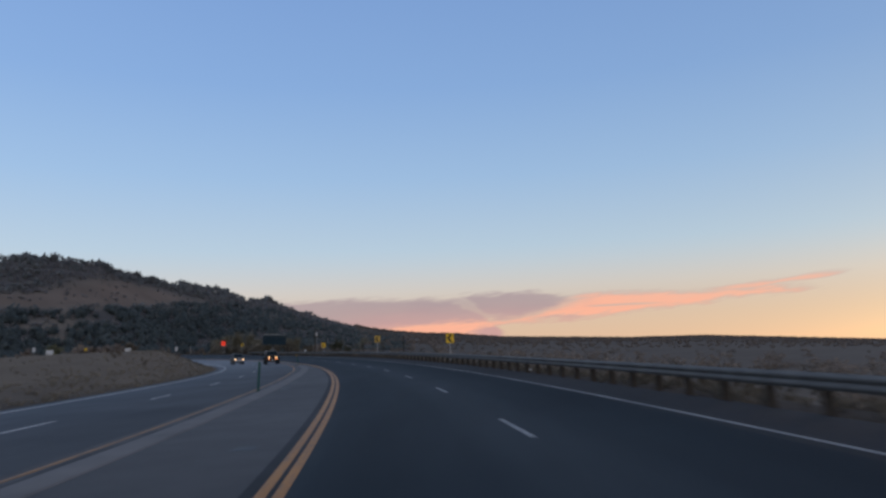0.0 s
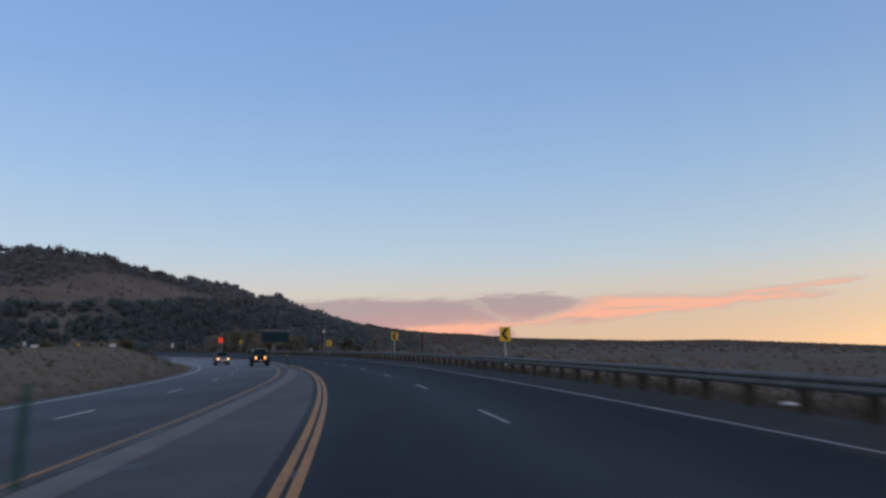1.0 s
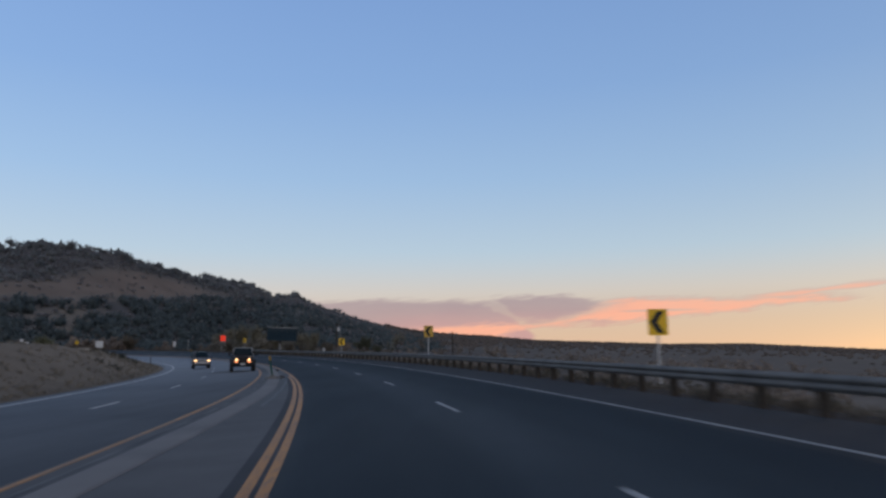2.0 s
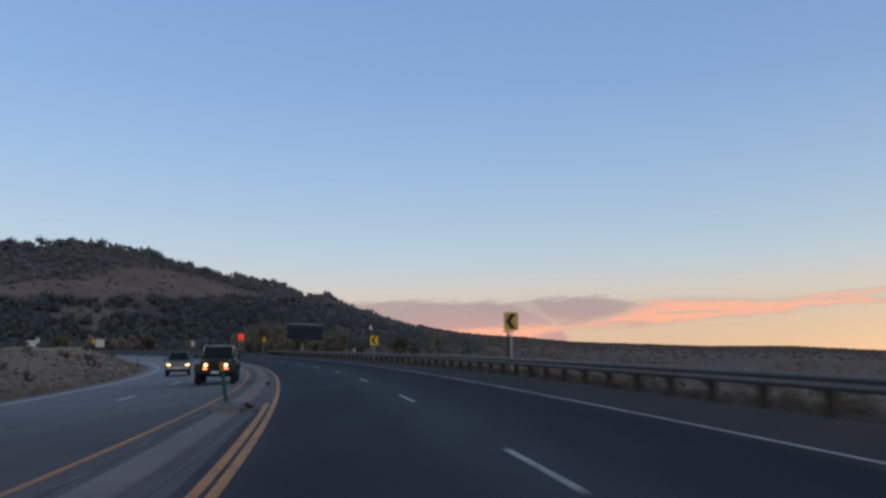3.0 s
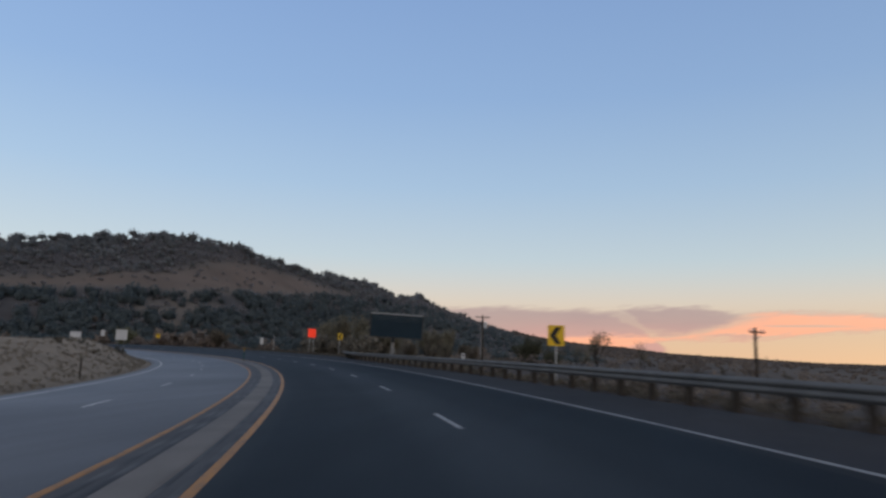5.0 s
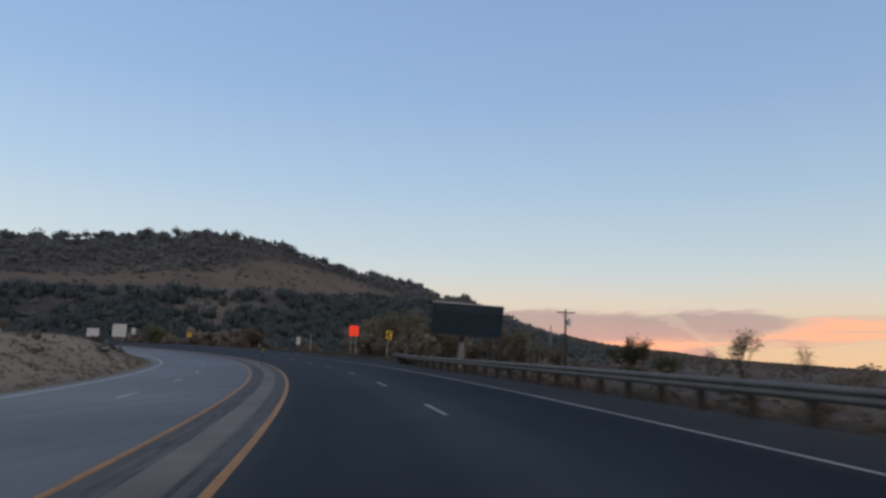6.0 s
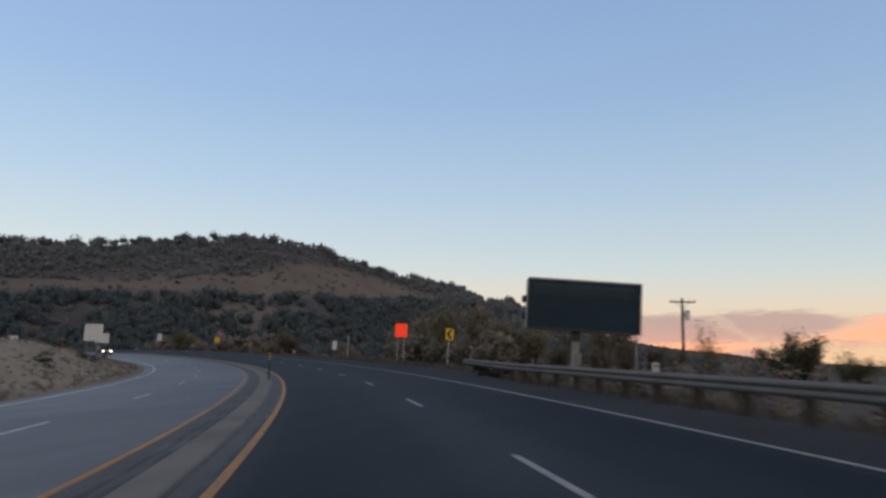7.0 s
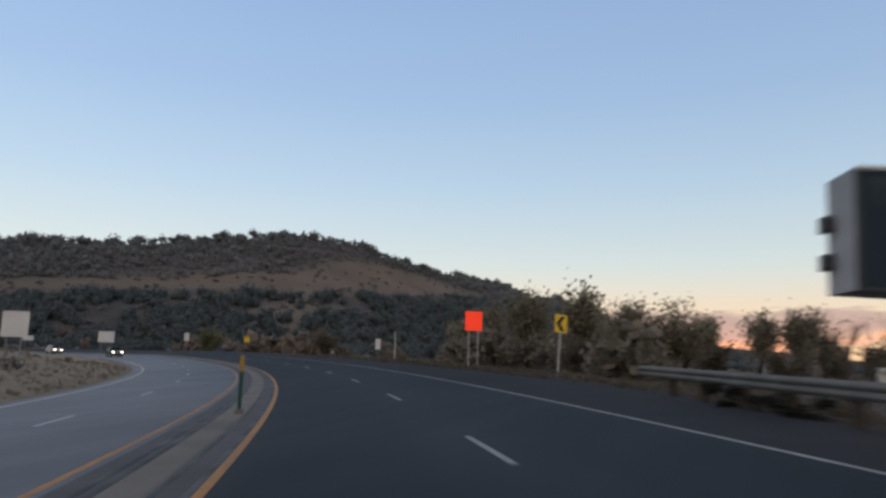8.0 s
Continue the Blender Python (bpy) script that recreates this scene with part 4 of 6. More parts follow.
def t_round(r, lump=0.35, fine=1):
    """An uneven round crown of height 1."""
    bm = bmesh.new()
    bmesh.ops.create_icosphere(bm, subdivisions=fine, radius=0.5)
    off = Vector((r.uniform(0, 90), r.uniform(0, 90), r.uniform(0, 90)))
    for q in bm.verts:
        k = 1 + lump * noise.noise(q.co * 3.1 + off) * 1.6 + 0.25 * noise.noise(q.co * 9 + off)
        q.co = Vector((q.co.x * k * 1.05, q.co.y * k * 1.05, q.co.z * k)) + Vector((0, 0, 0.44))
    bm.verts.index_update()
    v = np.array([q.co[:] for q in bm.verts])
    t = np.array([[q.index for q in f.verts] for f in bm.faces])
    bm.free()
    return v, t


def t_leafy(r, leaves=160, size=0.055, trunk=True, spread=0.38, low=0.2):
    """A bush or small tree of height 1 from many small leaf clumps round twigs."""
    v, t = [], []
    blobs = [(r.uniform(-spread, spread) * 0.8, r.uniform(-spread, spread) * 0.8, r.uniform(low + 0.1, 0.85), r.uniform(0.10, 0.22)) for _ in range(9)]
    for _ in range(leaves):
        bx, by, bz, br = blobs[r.randint(0, 8)]
        d = Vector((r.gauss(0, 1), r.gauss(0, 1), r.gauss(0, 1))).normalized() * br * r.uniform(0.3, 1.05)
        c = Vector((bx, by, bz)) + d
        c.z = min(max(c.z, 0.02), 1.0)
        n = Vector((r.uniform(-1, 1), r.uniform(-1, 1), r.uniform(-0.6, 1))).normalized()
        q = n.to_track_quat("Z", "Y")
        s = size * r.uniform(0.6, 1.5)
        b = len(v)
        for dx, dy in ((-0.5, -0.8), (0.6, -0.3), (0.35, 0.9), (-0.6, 0.4)):
            v.append(tuple(c + q @ Vector((dx * s, dy * s, r.uniform(-0.2, 0.2) * s))))
        t += [(b, b + 1, b + 2), (b, b + 2, b + 3)]
    if trunk:
        for bx, by, bz, br in blobs[:6]:
            for (p0, p1, w) in (((0, 0, -0.08), (bx * 0.35, by * 0.35, bz * 0.5), 0.016), ((bx * 0.35, by * 0.35, bz * 0.5), (bx, by, bz), 0.009)):
                b = len(v)
                p0, p1 = Vector(p0), Vector(p1)
                for p, ww in ((p0, w), (p1, w * 0.6)):
                    for k in range(3):
                        v.append((p.x + ww * math.cos(2.094 * k), p.y + ww * math.sin(2.094 * k), p.z))
                for k in range(3):
                    j = (k + 1) % 3
                    t += [(b + k, b + j, b + 3 + j), (b + k, b + 3 + j, b + 3 + k)]
    return np.array(v), np.array(t)


def t_dense(r):
    """A far broad tree of height 1: a dark core, and leaf sprays all round it that fray its outline."""
    v, t = t_round(r, 0.6, 1)
    v = v * [0.62, 0.62, 0.70] + [0, 0, 0.06]
    n = len(v)
    lv, lt = [], []
    for _ in range(52):
        d = Vector((r.gauss(0, 1), r.gauss(0, 1), r.gauss(0, 1))).normalized()
        c = Vector((d.x * 0.44, d.y * 0.44, 0.47 + d.z * 0.46)) * r.uniform(0.86, 1.06)
        q = (d + Vector((r.uniform(-0.7, 0.7), r.uniform(-0.7, 0.7), r.uniform(-0.4, 0.8)))).normalized().to_track_quat("Z", "Y")
        s = 0.105 * r.uniform(0.6, 1.4)
        b = n + len(lv)
        for dx, dy in ((-0.5, -0.8), (0.6, -0.3), (0.35, 0.9), (-0.6, 0.4)):
            lv.append(tuple(c + q @ Vector((dx * s, dy * s, r.uniform(-0.3, 0.3) * s))))
        lt += [(b, b + 1, b + 2), (b, b + 2, b + 3)]
    return np.concatenate([v, np.array(lv)]), np.concatenate([t, np.array(lt)])


def t_tuft(r, blades=12):
    """A tuft of dry grass of height 1."""
    v, t = [], []
    for _ in range(blades):
        a, lean = r.uniform(0, 6.283), r.uniform(0.05, 0.75)
        x, y = r.uniform(-0.25, 0.25), r.uniform(-0.25, 0.25)
        h = r.uniform(0.5, 1.0)
        b = len(v)
        px, py = -math.sin(a) * 0.035, math.cos(a) * 0.035
        v += [(x - px, y - py, -0.05), (x + px, y + py, -0.05), (x + math.cos(a) * lean * 0.4 + px * 0.8, y + math.sin(a) * lean * 0.4 + py * 0.8, h * 0.6),
              (x + math.cos(a) * lean, y + math.sin(a) * lean, h)]
        t += [(b, b + 1, b + 2), (b, b + 2, b + 3)]
    return np.array(v), np.array(t)


def scatter(name, label, category, templates, xy, height, width, mat, seed, sink=0.05):
    """Many plants of one kind in one mesh, each turned, scaled and set on the ground."""
    r = np.random.RandomState(seed)
    z = ground_z(xy[:, 0], xy[:, 1])
    pick = r.randint(0, len(templates), len(xy))
    turn = r.uniform(0, 6.283, len(xy))
    V, T, n = [], [], 0
    for k, (tv, tt) in enumerate(templates):
        idx = np.nonzero(pick == k)[0]
        if not len(idx):
            continue
        c, s_ = np.cos(turn[idx])[:, None], np.sin(turn[idx])[:, None]
        w, h = width[idx][:, None], height[idx][:, None]
        x = (tv[:, 0] * c - tv[:, 1] * s_) * w + xy[idx, 0][:, None]
        y = (tv[:, 0] * s_ + tv[:, 1] * c) * w + xy[idx, 1][:, None]
        zz = tv[:, 2] * h - sink * h + z[idx][:, None]
        V.append(np.stack([x, y, zz], -1).reshape(-1, 3))
        T.append((tt[None] + (n + np.arange(len(idx)) * len(tv))[:, None, None]).reshape(-1, 3))
        n += len(idx) * len(tv)
    me = mesh_from_arrays(name, np.concatenate(V), np.concatenate(T), mat)
    return tagged(new(name, me), label, category, kind="stuff")


def place_polar(n, az, t, seed, keep=None):
    """Random places on the hill, in azimuth and climb."""
    r = np.random.RandomState(seed)
    a = r.uniform(az[0], az[1], n)
    u = r.uniform(t[0], t[1], n)
    rc = np.interp(a, CREST_AZ, CREST_R)
    r0 = foot_r(a)
    R = r0 + u * (rc - r0)
    xy = np.stack([CX - R * np.sin(np.radians(a)), CY + R * np.cos(np.radians(a))], -1)
    ok = np.ones(n, bool)
    lo, hi = np.interp(a, BAND_AZ, BAND_LO), np.interp(a, BAND_AZ, BAND_HI)
    wob = 0.03 * fbm(xy[:, 0], xy[:, 1], 90, 8)
    bare = (u + wob > lo) & (u + wob < hi) & (a > 20)
    s, o = road_coords(xy[:, 0], xy[:, 1])
    road = (o > -32) & (o < 13)
    ok &= ~road
    if keep is not None:
        ok &= keep(xy, a, u, bare, r)
    return xy[ok], u[ok], a[ok]


rnd = random.Random(7)
CONIFERS = [t_conifer(rnd) for _ in range(6)]
ROUNDS = [t_round(rnd) for _ in range(6)]
CROWNS = [t_leafy(rnd, 32, 0.245, False, 0.42, 0.0) for _ in range(8)]
BUSHES = [t_leafy(rnd, 170, 0.056, True, 0.42, 0.05) for _ in range(6)]
FINE = [t_leafy(rnd, 270, 0.040, True, 0.42, 0.03) for _ in range(5)]
LEAFY = [t_leafy(rnd, 200, 0.063, True, 0.36, 0.2) for _ in range(5)]
DENSE = [t_dense(rnd) for _ in range(8)]
TUFTS = [t_tuft(rnd) for _ in range(8)]
M["brush_green"] = island_mat("olive_brush", (0.185, 0.166, 0.135), (0.28, 0.248, 0.198), 0.95, 0.3)
M["plain_scrub"] = island_mat("plain_scrub", (0.185, 0.158, 0.140), (0.235, 0.200, 0.176), 0.95, 0.02)
M["haze_brush"] = island_mat("grey_brown_brush", (0.205, 0.172, 0.148), (0.30, 0.252, 0.210), 0.95, 0.05)
M["brown_grass"] = island_mat("brown_grass", (0.082, 0.073, 0.060), (0.195, 0.170, 0.134), 0.95, 0.25)
M["brush_brown"] = island_mat("brown_brush", (0.185, 0.152, 0.128), (0.285, 0.232, 0.190), 0.95, 0.05)
M["dark_sage"] = island_mat("dark_sage", (0.060, 0.062, 0.052), (0.105, 0.105, 0.088), 0.95, 0.3)
M["dry_grass"] = island_mat("dry_grass", (0.175, 0.150, 0.118), (0.275, 0.235, 0.182), 0.95, 0.25)
M["dark_woods"] = island_mat("dark_woods", (0.102, 0.126, 0.132), (0.150, 0.178, 0.182), 0.95, 0.015)


def hill_plants():
    up = lambda lo, hi: (lambda r, n: np.random.RandomState(r).uniform(lo, hi, n))
    small = lambda a: np.interp(a, [0, 10, 18], [0.4, 0.55, 1.0])
    # dark trees on the upper slope and the skyline
    xy, u, a = place_polar(3300, (-2, 66), (0.45, 0.99), 11, lambda xy, a, u, bare, r: ~bare & (fbm(xy[:, 0], xy[:, 1], 110, 2) + r.uniform(-0.9, 0.9, len(u)) > -0.05))
    h = up(2.0, 5.2)(12, len(xy)) * small(a)
    scatter("hill_conifers", "dark trees scattered over the upper hillside", "trees", DENSE[:4] + CROWNS, xy, h, h * up(0.9, 1.5)(13, len(xy)), M["conifer"], 14, 0.12)
    xy, u, a = place_polar(760, (-2, 66), (0.95, 1.015), 15, lambda xy, a, u, bare, r: fbm(xy[:, 0], xy[:, 1], 60, 4) + r.uniform(-0.9, 0.9, len(u)) > -0.1)
    h = np.random.RandomState(16).uniform(1.45, 2.7, len(xy)) ** 2 * np.where(np.random.RandomState(19).uniform(0, 1, len(xy)) < 0.12, 1.25, 0.92) * small(a)
    scatter("crest_trees", "uneven dark trees along the crest of the hill", "trees", CONIFERS[:1] + DENSE, xy, h, h * up(0.9, 1.6)(17, len(xy)), M["conifer"], 18)
    # grey leafless scrub between them
    xy, u, a = place_polar(5500, (-4, 66), (0.45, 1.0), 21, lambda xy, a, u, bare, r: ~bare | (r.uniform(0, 1, len(u)) < 0.13))
    h = up(0.8, 2.6)(22, len(xy)) * small(a)
    scatter("hill_scrub", "grey leafless scrub covering the hillside", "scrub", CROWNS, xy, h, h * up(1.2, 2.0)(23, len(xy)), M["scrub"], 24, 0.2)
    # the dark wood on the lower slope, broken by one pale open patch
    open_ = lambda xy, a, u: rocky(u, a, xy[:, 0], xy[:, 1])
    xy, u, a = place_polar(5300, (4, 66), (-0.1, 0.72), 31, lambda xy, a, u, bare, r: ~bare & ((u < np.interp(a, BAND_AZ, BAND_LO) - 0.05) | (a < 20)) & (fbm(xy[:, 0], xy[:, 1], 90, 6) + r.uniform(-0.5, 0.5, len(u)) > -0.55) & (open_(xy, a, u) < r.uniform(0.05, 1.25, len(u))))
    h = np.random.RandomState(32).uniform(1.7, 2.75, len(xy)) ** 2 * small(a)
    scatter("slope_woods", "dense dark wood on the lower hillside", "trees", CONIFERS[:1] + DENSE, xy, h, h * up(0.85, 1.3)(33, len(xy)), M["dark_woods"], 34, 0.08)
    xy, u, a = place_polar(1900, (4, 66), (-0.2, 0.62), 35, lambda xy, a, u, bare, r: ~bare & ((u < np.interp(a, BAND_AZ, BAND_LO) - 0.02) | (a < 20)))
    h = up(1.2, 2.8)(36, len(xy)) * small(a)
    scatter("slope_scrub", "pale brown scrub and rocks on the lower hillside", "scrub", CROWNS, xy, h, h * up(1.2, 2.2)(37, len(xy)), M["scrub"], 38, 0.2)
    # trees on the flat in front of the hill
    r = np.random.RandomState(41)
    n = 950
    a, R = r.uniform(13, 68, n), r.uniform(215, 430, n)
    xy = np.stack([CX - R * np.sin(np.radians(a)), CY + R * np.cos(np.radians(a))], -1)
    so_, oo = road_coords(xy[:, 0], xy[:, 1])
    ok = ((oo > np.where((so_ > 240) & (so_ < 430), 46, 16)) | (oo < -34)) & (fbm(xy[:, 0], xy[:, 1], 70, 19) + r.uniform(-0.6, 0.6, n) > -0.25)
    xy, R = xy[ok], R[ok]
    dark = r.uniform(0, 1, len(xy)) < 0.45
    h = r.uniform(3.5, 7.5, len(xy))
    scatter("foot_woods", "dark trees on the flat below the hill", "trees", LEAFY, xy[dark], h[dark], h[dark] * r.uniform(0.9, 1.4, dark.sum()), M["dark_woods"], 44)
    h = r.uniform(2.0, 4.5, len(xy))
    scatter("foot_brush", "brown leafless brush below the wooded hill", "brush", LEAFY, xy[~dark], h[~dark], h[~dark] * r.uniform(1.0, 1.7, (~dark).sum()), M["brush_brown"], 45)
    s = np.random.RandomState(46).uniform(250, 430, 420)
    o = 13 + np.random.RandomState(47).uniform(0, 40, 420)
    h = up(0.3, 0.7)(48, 420)
    scatter("low_brush", "low grey-brown brush beside the bend", "brush", CROWNS, at(s, o)[:, :2], h, h * up(1.3, 2.4)(49, 420), M["brush_brown"], 50)
    xy, u, a = place_polar(1500, (20, 66), (-0.45, 0.06), 91, lambda xy, a, u, bare, r: road_coords(xy[:, 0], xy[:, 1])[1] < -40)
    h = up(0.8, 2.6)(92, len(xy))
    scatter("hill_foot_brush", "pale grey-brown brush along the foot of the hill", "brush", CROWNS, xy, h, h * up(1.2, 2.2)(93, len(xy)), M["brush_brown"], 94)
    # tall pale brush where the road bends out of sight
    n = 330
    r = np.random.RandomState(95)
    a, R = np.radians(r.uniform(32, 46, n)), r.uniform(228, 305, n)
    xy = np.stack([CX - R * np.sin(a), CY + R * np.cos(a)], -1)
    so_, oo = road_coords(xy[:, 0], xy[:, 1])
    xy = xy[((oo > 24) | (oo < -45)) & (fbm(xy[:, 0], xy[:, 1], 26, 41) > -0.25)]
    h = r.uniform(1.8, 5.6, len(xy))
    scatter("bend_brush", "tall grey-brown brush between the bend and the dark wood", "brush", CROWNS, xy, h, h * r.uniform(1.0, 1.6, len(xy)), M["brush_brown"], 96)
    # low trees along the far ridge
    xy, u, a = place_polar(2600, (-45, 8), (0.95, 1.0), 51)
    h = up(1.5, 5.0)(52, len(xy))
    scatter("ridge_trees", "low dark trees along the distant ridge", "trees", ROUNDS, xy, h, h * up(1.0, 2.2)(53, len(xy)), M["plain_scrub"], 54)
    xy, u, a = place_polar(14500, (-62, 8), (0.0, 0.97), 61, lambda xy, a, u, bare, r: (u ** 0.7 > r.uniform(0, 1, len(u)) * 0.6) & (fbm(xy[:, 0], xy[:, 1], 260, 12) + r.uniform(-0.8, 0.8, len(u)) > -0.4))
    R, _ = polar(xy[:, 0], xy[:, 1])
    h = np.minimum(up(0.8, 2.6)(62, len(xy)), R * 0.0036)
    scatter("plain_scrub", "grey-brown scrub over the wide plain", "scrub", ROUNDS, xy, h, np.maximum(h, 0.8) * up(1.2, 2.4)(63, len(xy)), M["plain_scrub"], 64, 0.2)


hill_plants()


def roadside_plants():
    r = np.random.RandomState(70)
    # dry grass on the mound inside the bend, and darker grass behind the guardrail
    for name, label, n, side, mat, sd in (("dry_grass_tufts", "dry straw-coloured grass tufts on the grassy mound", 4200, -1, M["dry_grass"], 71), ("brown_grass_tufts", "brown dead grass along the guardrail", 3600, 1, M["brown_grass"], 76)):
        s = r.uniform(20, 300, n)
        d = r.exponential(5.0, n) + 0.1
        o = yl(s) - LEFT_W - 1.5 - d if side < 0 else rail_o(s) + 0.55 + d * 0.6
        h = r.uniform(0.10, 0.30, n) if side < 0 else r.uniform(0.12, 0.42, n)
        scatter(name, label, "grass", TUFTS, at(s, o)[:, :2], h, h * r.uniform(1.0, 1.9, n), mat, sd)
    n = 330
    s = r.uniform(40, 300, n)
    left = r.uniform(0, 1, n) < 0.07
    d = r.exponential(8.0, n) + 1.0
    o = np.where(left, yl(s) - LEFT_W - 3.5 - d * 1.4, rail_o(s) + 1.6 + d)
    h = r.uniform(0.3, 0.8, n)
    scatter("sagebrush", "grey-brown sagebrush clumps on the verges", "shrubs", BUSHES, at(s, o)[:, :2], h, h * r.uniform(1.1, 1.9, n), M["brush"], 72)
    p = np.array([(-51.3, 151.5), (-42.2, 131.1), (-54.9, 158.3), (-79.0, 197.3), (-82.7, 208.9), (-91.2, 220.0)])
    p = np.repeat(p, 5, 0) + r.normal(0, 0.55, (30, 2))
    h = r.uniform(0.35, 0.75, 30)
    scatter("sage_clumps", "dark grey-green sage clumps on the grassy mound", "shrubs", FINE, p, h, h * r.uniform(1.2, 1.9, 30), M["dark_sage"], 79)
    n = 240
    s = r.uniform(40, 235, n)
    o = rail_o(s) + 5 + r.exponential(22, n)
    h = r.uniform(0.5, 1.3, n)
    scatter("brush_below_rail", "brown brush on the slope below the guardrail", "brush", FINE, at(s, o)[:, :2], h, h * r.uniform(1.1, 1.9, n), M["brush"], 73)
    n = 240
    s = r.uniform(30, 228, n)
    o = rail_o(s) + 9 + r.exponential(26, n)
    h = r.uniform(1.0, 2.6, n)
    scatter("tall_brush_below_rail", "tall grey-brown brush on the low land beyond the guardrail", "brush", FINE, at(s, o)[:, :2], h, h * r.uniform(1.3, 2.4, n), M["haze_brush"], 78)
    # thicket beside the board and beyond the end of the rail
    n = 330
    s = r.uniform(228, 330, n)
    o = 9.0 + r.exponential(11, n) + np.interp(s, [228, 245, 330], [4, 2, 3])
    h = r.uniform(1.1, 2.7, n) * np.clip((o - 6) / 9, 0.4, 1.15)
    p = at(s, o)[:, :2]
    h = np.where(p[:, 0] + 0.1 * (p[:, 1] - 240) < -60, h, np.minimum(h, 0.9))
    h = np.where(s < 262, h, np.minimum(h, 0.6))
    scatter("thicket", "olive-brown thicket beyond the end of the guardrail", "brush", FINE, at(s, o)[:, :2], h, h * r.uniform(1.0, 1.6, n), M["brush_green"], 74)
    n = 170
    s = r.uniform(232, 280, n)
    o = r.uniform(11, 36, n)
    p = at(s, o)[:, :2]
    p = p[p[:, 0] + 0.1 * (p[:, 1] - 240) < -60.5]
    n = len(p)
    h = r.uniform(2.4, 4.8, n)
    scatter("tall_thicket", "tall olive-brown bushes between the half-bare trees", "brush", LEAFY, p, h, h * r.uniform(1.0, 1.5, n), M["brush_green"], 75)


roadside_plants()


def rail_bush(s, o, h, w, seed):
    v, t = t_leafy(random.Random(seed), 420, 0.05, True, 0.42, 0.02)
    p = at(s, o)
    g = thing("shrub", "near-black shrub added for the shade under the guardrail", "shrub", pose(p[0], p[1], float(ground_z(p[0], p[1])[0]) - 0.03, 0, 0, seed * 40), "shrubs under the guardrail")
    ob = new("foliage", mesh_from_arrays("foliage", v * [w, w, h], t, M["shade_shrub"]))
    ob.parent = g


# near-black shrubs added where the brush under the rail lies in shade
M["shade_shrub"] = island_mat("shade_shrub", (0.026, 0.030, 0.027), (0.050, 0.054, 0.046), 0.9, 0.5)
rail_bush(222.0, 3.1, 0.75, 1.5, 1)
rail_bush(220.6, 3.2, 0.7, 1.3, 2)
rail_bush(219.4, 3.0, 0.6, 1.2, 3)


def small_tree(label, x, y, h, w, mat, leaves, seed, low=1.0, name="tree", leaf=0.0115):
    """A small multi-stemmed tree: tapered trunk and limbs, and a crown of small leaf clumps."""
    r = random.Random(seed)
    z = float(ground_z(x, y)[0])
    g = thing(name, label, "tree", pose(x, y, z - 0.05, 0, 0, r.uniform(0, 360)))
    bm = bmesh.new()
    tips = []

    def limb(p, d, length, rad, depth):
        q = p + d * length
        tube(bm, p, q, rad, rad * 0.62, 6 if depth else 8, False)
        if depth >= 4:
            tips.append(q)
            return
        for _ in range(3 if depth < 3 else 2):
            nd = (d + Vector((r.uniform(-0.75, 0.75), r.uniform(-0.75, 0.75), r.uniform(-0.1, 0.55)))).normalized()
            limb(p.lerp(q, r.uniform(0.65, 1.0)), nd, length * r.uniform(0.55, 0.85), rad * 0.58, depth + 1)
        if depth >= 2:
            tips.append(q)

    for k in range(2):
        limb(Vector((r.uniform(-0.15, 0.15), r.uniform(-0.15, 0.15), -0.1)), Vector((r.uniform(-0.35, 0.35), r.uniform(-0.35, 0.35), 1)).normalized(), h * 0.33, h * 0.018, 0)
    for q in bm.verts:
        q.co.x *= w / h * 1.1
        q.co.y *= w / h * 1.1
    part("trunk", bm, M["bark"], g, "dark trunk and bare limbs")
    V, T = [], []
    for _ in range(int(leaves * 2.0)):
        c = tips[r.randrange(len(tips))] * r.uniform(low, 1.0)
        c = Vector((c.x * w / h * 1.1, c.y * w / h * 1.1, c.z)) + Vector((r.gauss(0, 0.2), r.gauss(0, 0.2), r.gauss(0, 0.2))) * h * 0.22
        q = Vector((r.uniform(-1, 1), r.uniform(-1, 1), r.uniform(-1, 1))).normalized().to_track_quat("Z", "Y")
        s = h * leaf * r.uniform(0.6, 1.5)
        b = len(V)
        for dx, dy in ((-0.5, -0.9), (0.6, -0.3), (0.3, 1.0), (-0.6, 0.4)):
            V.append(tuple(c + q @ Vector((dx * s, dy * s, r.uniform(-0.2, 0.2) * s))))
        T += [(b, b + 1, b + 2), (b, b + 2, b + 3)]
    if V:
        ob = new("crown", mesh_from_arrays("crown", np.array(V), np.array(T), mat))
        ob.parent = g
        ob["label"] = "thin crown of small leaves"
    return g


